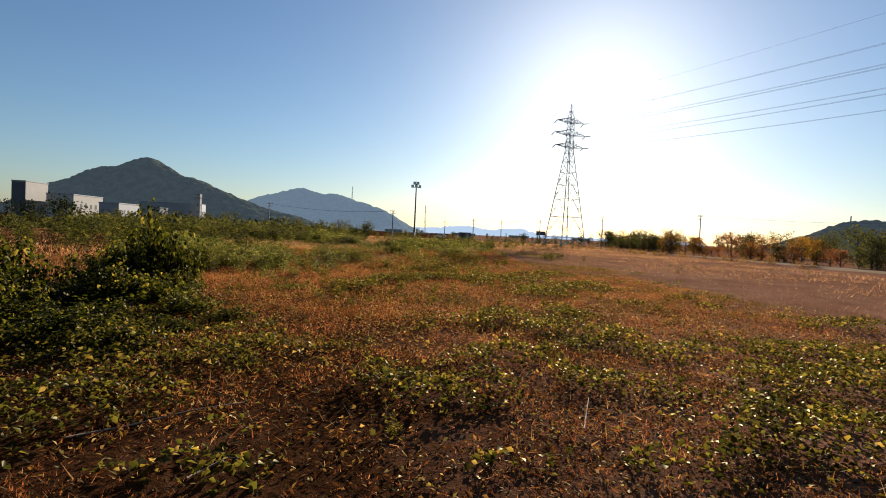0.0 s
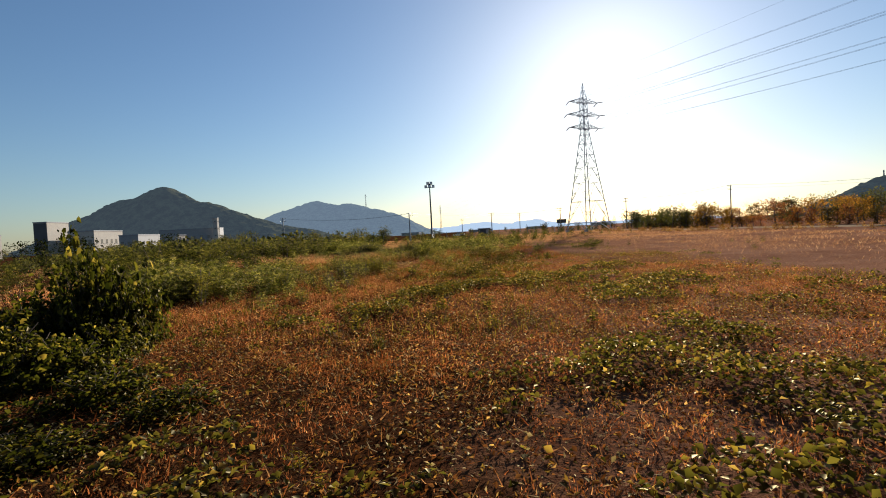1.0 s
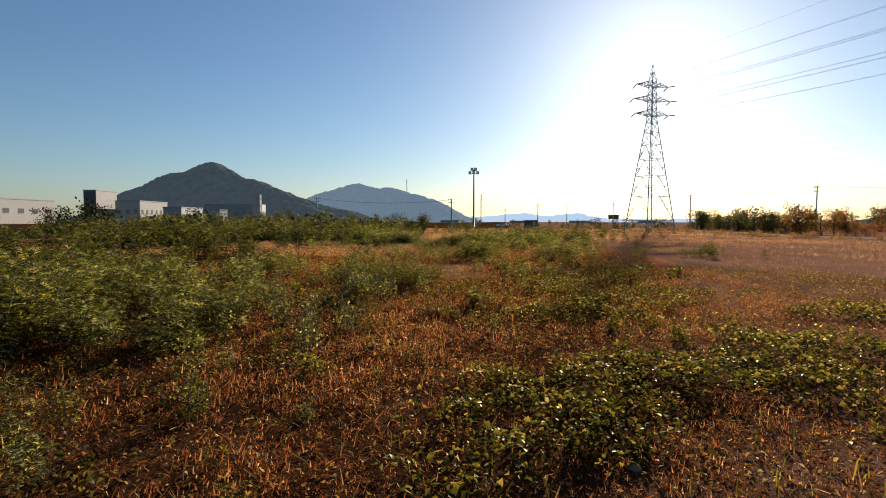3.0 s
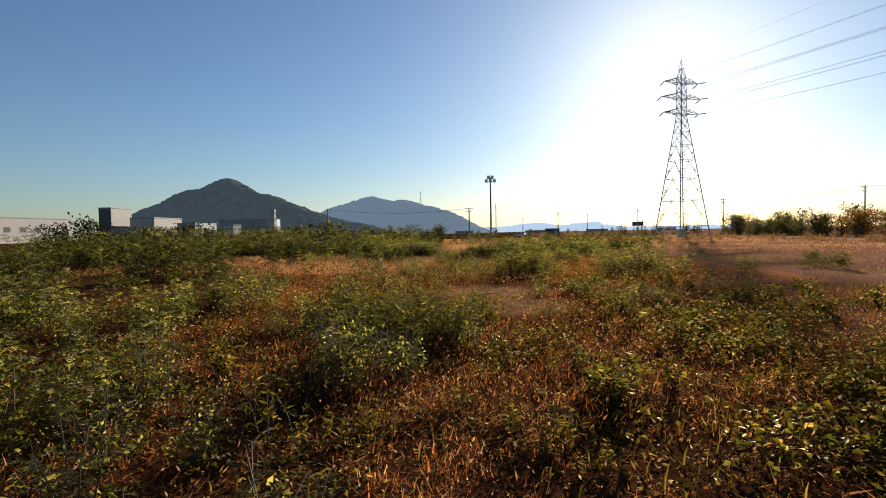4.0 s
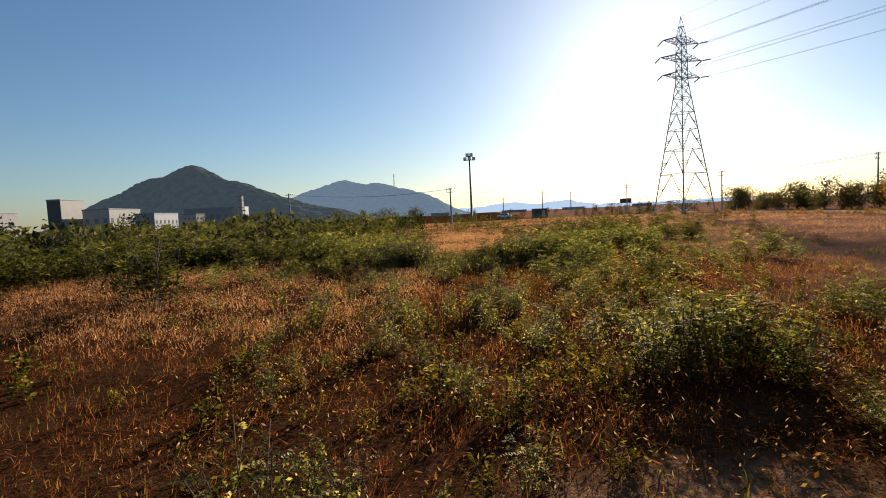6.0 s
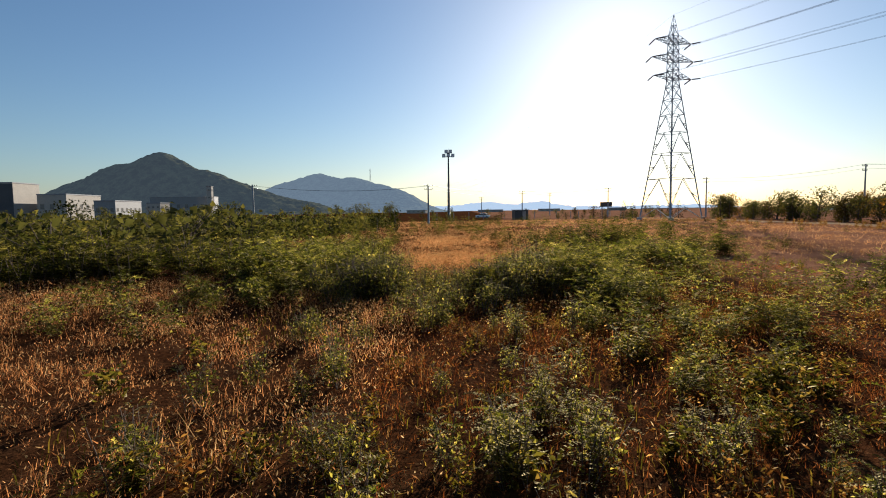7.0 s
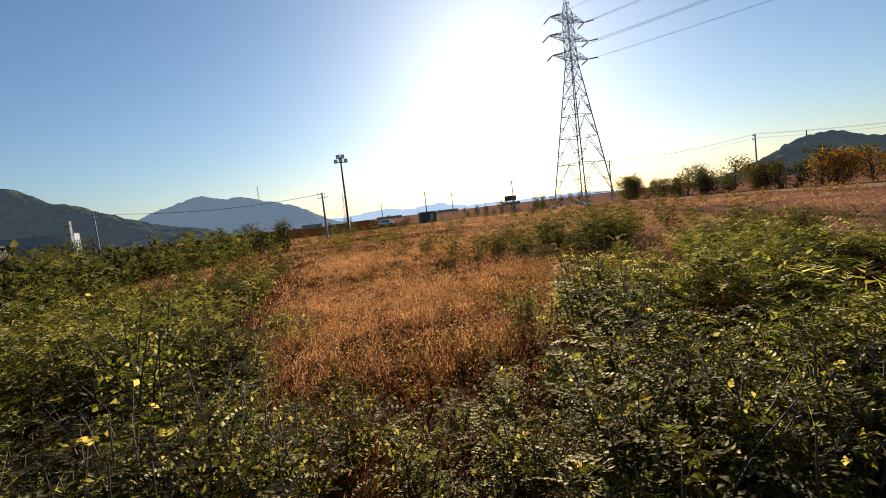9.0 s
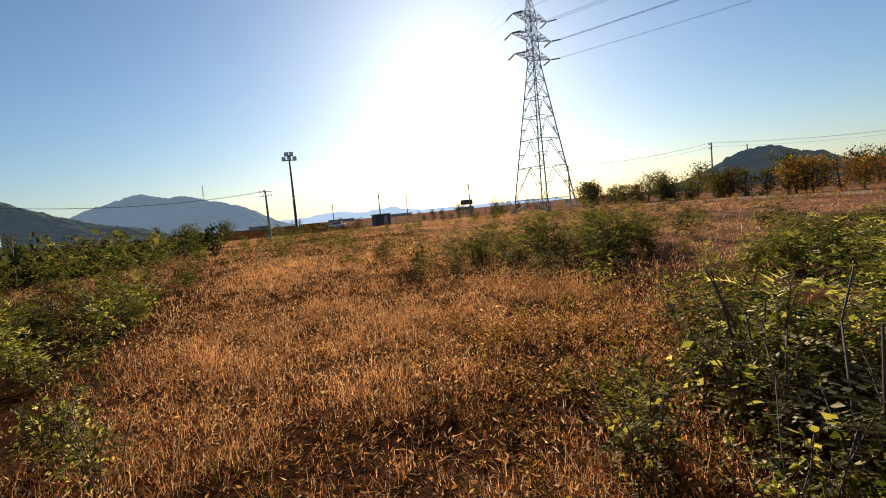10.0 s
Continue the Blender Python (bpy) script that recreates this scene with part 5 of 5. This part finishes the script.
# orange grass stands with pale seed heads
tussocks("grass", -11.5, -0.8, 53.2, 69, 58, 32, .16, .42, .0048, M_ORANGE, "dense glowing orange dry grass", lambda x, y: orange(x, y) * (1.3 - ease(y, 58, 66)), 77)
tussocks("grass", -26, -0.8, 37, 84, 31, 18, .18, .44, .0075, M_ORANGE, "dense glowing orange dry grass", lambda x, y: orange(x, y) * ((y < 53.2) | (y > 69)), 78)
x, y = scatter(-24, 0, 37, 80, 170)
keep = rng.random(len(x)) < orange(x, y) * np.clip((fbm(x, y, 1.1, 77) - .2) * 2, .1, 1)
x, y = np.concatenate([x[keep], rng.uniform(-10, 3, 14000)]), np.concatenate([y[keep], rng.uniform(22, 60, 14000)])
n = len(x)
a = rng.uniform(0, 2 * np.pi, n)
D = np.stack([np.cos(a) * .6, np.sin(a) * .6, rng.uniform(.2, 1, n)], 1)
solo("seed_heads", np_mesh("seed_heads", *leaves2(at_ground(x, y) + np.stack([0 * x, 0 * x, (.16 + .3 * fbm(x, y, 1.1, 77)) * rng.uniform(.7, 1.15, n)], 1), D, rng.normal(0, 1, (n, 3)), rng.uniform(.025, .06, n), rng.uniform(.009, .017, n)), M_SEED), M_SEED,
     "pale seed heads above the dry grass", "grass seed", kind="stuff")

# a taller tuft beside the creeper bush
tussocks("grass", -3.6, -.9, 9.4, 11.2, 60, 22, .18, .42, .009, M_RUST, "ragged tuft of taller orange-brown grass", lambda x, y: 1 - ease(np.hypot((x + 2.25) / 1.3, (y - 10.3) / .7), .35, 1), 78)

tussocks("grass", -34, -11, 11, 27, 9, 13, .2, .5, .016, M_ORANGE, "tall orange grass beyond the creeper bush", lambda x, y: ease(-x, 10.5, 12.5), 90)

# thin cover of the wide field
x, y = scatter(-50, 33, -2, 150, 25)
keep = ~((x > -9) & (x < 9) & (y > 1.2) & (y < 27)) & ~((x > -17) & (x < 7) & (y >= 24) & (y < 60)) & (rng.random(len(x)) < np.clip((fbm(x, y, 2.2, 79) - .25) * 2.2, .1, 1))
x, y = x[keep], y[keep]
d = np.maximum(6, np.hypot(x - np.interp(y, PY, PX), np.maximum(0, y - 53)))
k = np.clip(d / 16, .7, 3.4)
H = rng.uniform(.05, .15, len(x)) * np.clip(k, .9, 1.5) * (.6 + .8 * fbm(x, y, 9, 80))
field_grass("grass", x, y, H, rng.uniform(.008, .015, len(x)) * k, rng.uniform(.5, 1.8, len(x)), M_FIELD, "thin withered pale brown grass across the field", False)

# olive weeds close to the soil
x, y = scatter(-12, 10, 12, 60, 40)
keep = rng.random(len(x)) < np.clip((fbm(x, y, 2.6, 81) - .45) * 4, 0, 1)
x, y = x[keep], y[keep]
n = len(x)
field_grass("low_weeds", x, y, rng.uniform(.06, .22, n), rng.uniform(.008, .016, n), rng.uniform(.2, .9, n), M_OLIVE, "low olive-green weeds among the grass")

# creeper carpets
x, y = scatter(-9, 11, 2.2, 31.5, 430)
c = creep(x, y)
keep = rng.random(len(x)) < np.clip((c - .38) * 2.2, .02, 1)
x, y, c = x[keep], y[keep], c[keep]
n = len(x)
h = (.02 + .27 * np.clip(c - .2, 0, 1) ** .8 * rng.random(n) ** .5) * (.35 + 1.1 * vnoise(x, y, .45, 83))
a = rng.uniform(0, 2 * np.pi, n)
D = np.stack([np.cos(a), np.sin(a), rng.normal(-.15, .45, n)], 1)
N = unit(np.stack([rng.normal(0, .6, n), rng.normal(-.25, .6, n), np.ones(n)], 1))
L = rng.uniform(.042, .088, n)
solo("creeper", np_mesh("creeper", *leaves2(at_ground(x, y) + np.stack([0 * h, 0 * h, h], 1), D, N, L, L * rng.uniform(.6, .85, n)), M_CREEP), M_CREEP,
     "low carpet of green creeper leaves spreading over the soil", "creeper", kind="stuff")

# small red-brown and olive leaves of low weeds between the grass
x, y = scatter(-10, 10, 2.2, 34, 190)
keep = rng.random(len(x)) < np.clip((fbm(x, y, .8, 88) - .25) * 2.6, .2, 1) * np.clip(1 - bare(x, y), .2, 1) * (creep(x, y) < .9)
x, y = x[keep], y[keep]
n = len(x)
a = rng.uniform(0, 2 * np.pi, n)
D = np.stack([np.cos(a), np.sin(a), rng.normal(.4, .5, n)], 1)
L = rng.uniform(.028, .065, n)
h = rng.random(n) * (.02 + .16 * np.clip(fbm(x, y, .8, 88) - .35, 0, 1))
solo("low_weeds", np_mesh("low_weeds", *leaves2(at_ground(x, y) + np.stack([0 * h, 0 * h, h], 1), D, rng.normal(0, .8, (n, 3)) + (0, 0, .5), L, L * rng.uniform(.3, .55, n)), M_WILT), M_WILT,
     "low carpet of small withering red-brown leaves", "weeds", kind="stuff")

x, y = scatter(-9.5, 1, 34, 61, 75)
keep = rng.random(len(x)) < np.clip((fbm(x, y, .9, 95) - .35) * 3, .05, 1)
x, y = x[keep], y[keep]
n = len(x)
a = rng.uniform(0, 2 * np.pi, n)
D = np.stack([np.cos(a), np.sin(a), rng.normal(.4, .5, n)], 1)
L = rng.uniform(.03, .07, n)
h = rng.random(n) * .3
solo("low_weeds", np_mesh("low_weeds", *leaves2(at_ground(x, y) + np.stack([0 * h, 0 * h, h], 1), D, rng.normal(0, .8, (n, 3)) + (0, 0, .5), L, L * rng.uniform(.25, .5, n)), M_WILT), M_WILT,
     "withering small-leaved weeds standing in the dry grass", "weeds", kind="stuff")

# fallen leaves
x, y = scatter(-8, 9, 1.5, 32, 150)
x2, y2 = scatter(-7, 8, 1.6, 15, 260)
x, y = np.concatenate([x, x2]), np.concatenate([y, y2])
keep = rng.random(len(x)) < np.clip((fbm(x, y, 1.1, 85) - .2) * 1.8, .1, 1) * np.clip(1.1 - bare(x, y), .15, 1)
x, y = x[keep], y[keep]
n = len(x)
a = rng.uniform(0, 2 * np.pi, n)
D = np.stack([np.cos(a), np.sin(a), rng.normal(.3, .4, n)], 1)
N = unit(np.stack([rng.normal(0, .7, n), rng.normal(0, .7, n), np.ones(n)], 1))
L = rng.uniform(.025, .06, n)
solo("fallen_leaves", np_mesh("fallen_leaves", *leaves2(at_ground(x, y, .012) + np.stack([0 * L, 0 * L, rng.uniform(0, .05, n)], 1), D, N, L, L * rng.uniform(.4, .7, n)), M_LITTER), M_LITTER,
     "brown and pale fallen leaves scattered on the soil", "leaf litter", kind="stuff")

# ---- small things ----
def twig(pts, r, label="dry pale fallen stick lying on the soil", mat=M_TWIG):
    pts = [(x, y, float(gh(x, y)) + z) for x, y, z in pts]
    solo("stick", np_mesh("stick", *tube(pts, np.linspace(r, r * .4, len(pts)), 6), mat), mat, label, "stick", "fallen sticks")


twig([(-2.9, 3.9, .04), (-2.55, 4.15, .05), (-2.2, 4.5, .06), (-1.85, 4.75, .05)], .008)
twig([(-1.7, 3.4, .03), (-1.55, 3.7, .04), (-1.3, 3.55, .05)], .008)
twig([(1.3, 4.6, .03), (1.4, 4.9, .08), (1.5, 5.2, .12)], .008)
twig([(3.6, 5.0, .03), (3.4, 5.4, .08), (3.3, 5.7, .10)], .008)
twig([(-5.1, 32.5, .03), (-4.85, 32.65, .05), (-4.6, 32.8, .06), (-4.3, 32.95, .05)], .026, "dark fallen branch lying on bare soil", M_STEM)
for k in range(14):
    x, y = pr.uniform(-6, 6), pr.uniform(3, 34)
    bm = bmesh.new()
    bmesh.ops.create_icosphere(bm, subdivisions=2, radius=pr.uniform(.02, .05))
    for v in bm.verts:
        v.co *= 1 + .25 * noise.noise(v.co * 30 + Vector((k, 0, 0)))
        v.co.z *= .6
    bmesh.ops.translate(bm, verts=bm.verts, vec=(x, y, float(gh(x, y)) + .01))
    solo("stone", bm, M_ROCK, "small weathered stone on the soil", "stone", "field stones")


def build_car():
    c = thing("parked_car", "small white car parked beyond the field", "car", at=pose(-3.0, 185, 0, 0, 0, 80))
    bm = box_bm(0, 0, .62, 1.7, 4.1, .62, .14)
    part("body", bm, M_CAR, c)
    bm = box_bm(0, -.15, 1.15, 1.45, 2.2, .52, .16)
    part("cabin", bm, M_GLASS, c, "dark glazed cabin")
    part("roof", box_bm(0, -.15, 1.42, 1.3, 1.7, .06, .02), M_CAR, c)
    for x in (-.8, .8):
        for y in (-1.3, 1.3):
            bm = bmesh.new()
            bmesh.ops.create_cone(bm, cap_ends=True, segments=18, radius1=.32, radius2=.32, depth=.2, matrix=pose(x, y, .32, 0, 90, 0))
            w = part("wheel", bm, M_TYRE, c, "black tyre")
            bm = bmesh.new()
            bmesh.ops.create_cone(bm, cap_ends=True, segments=12, radius1=.19, radius2=.19, depth=.22, matrix=pose(x, y, .32, 0, 90, 0))
            part("rim", bm, M_STEEL, w)


build_car()
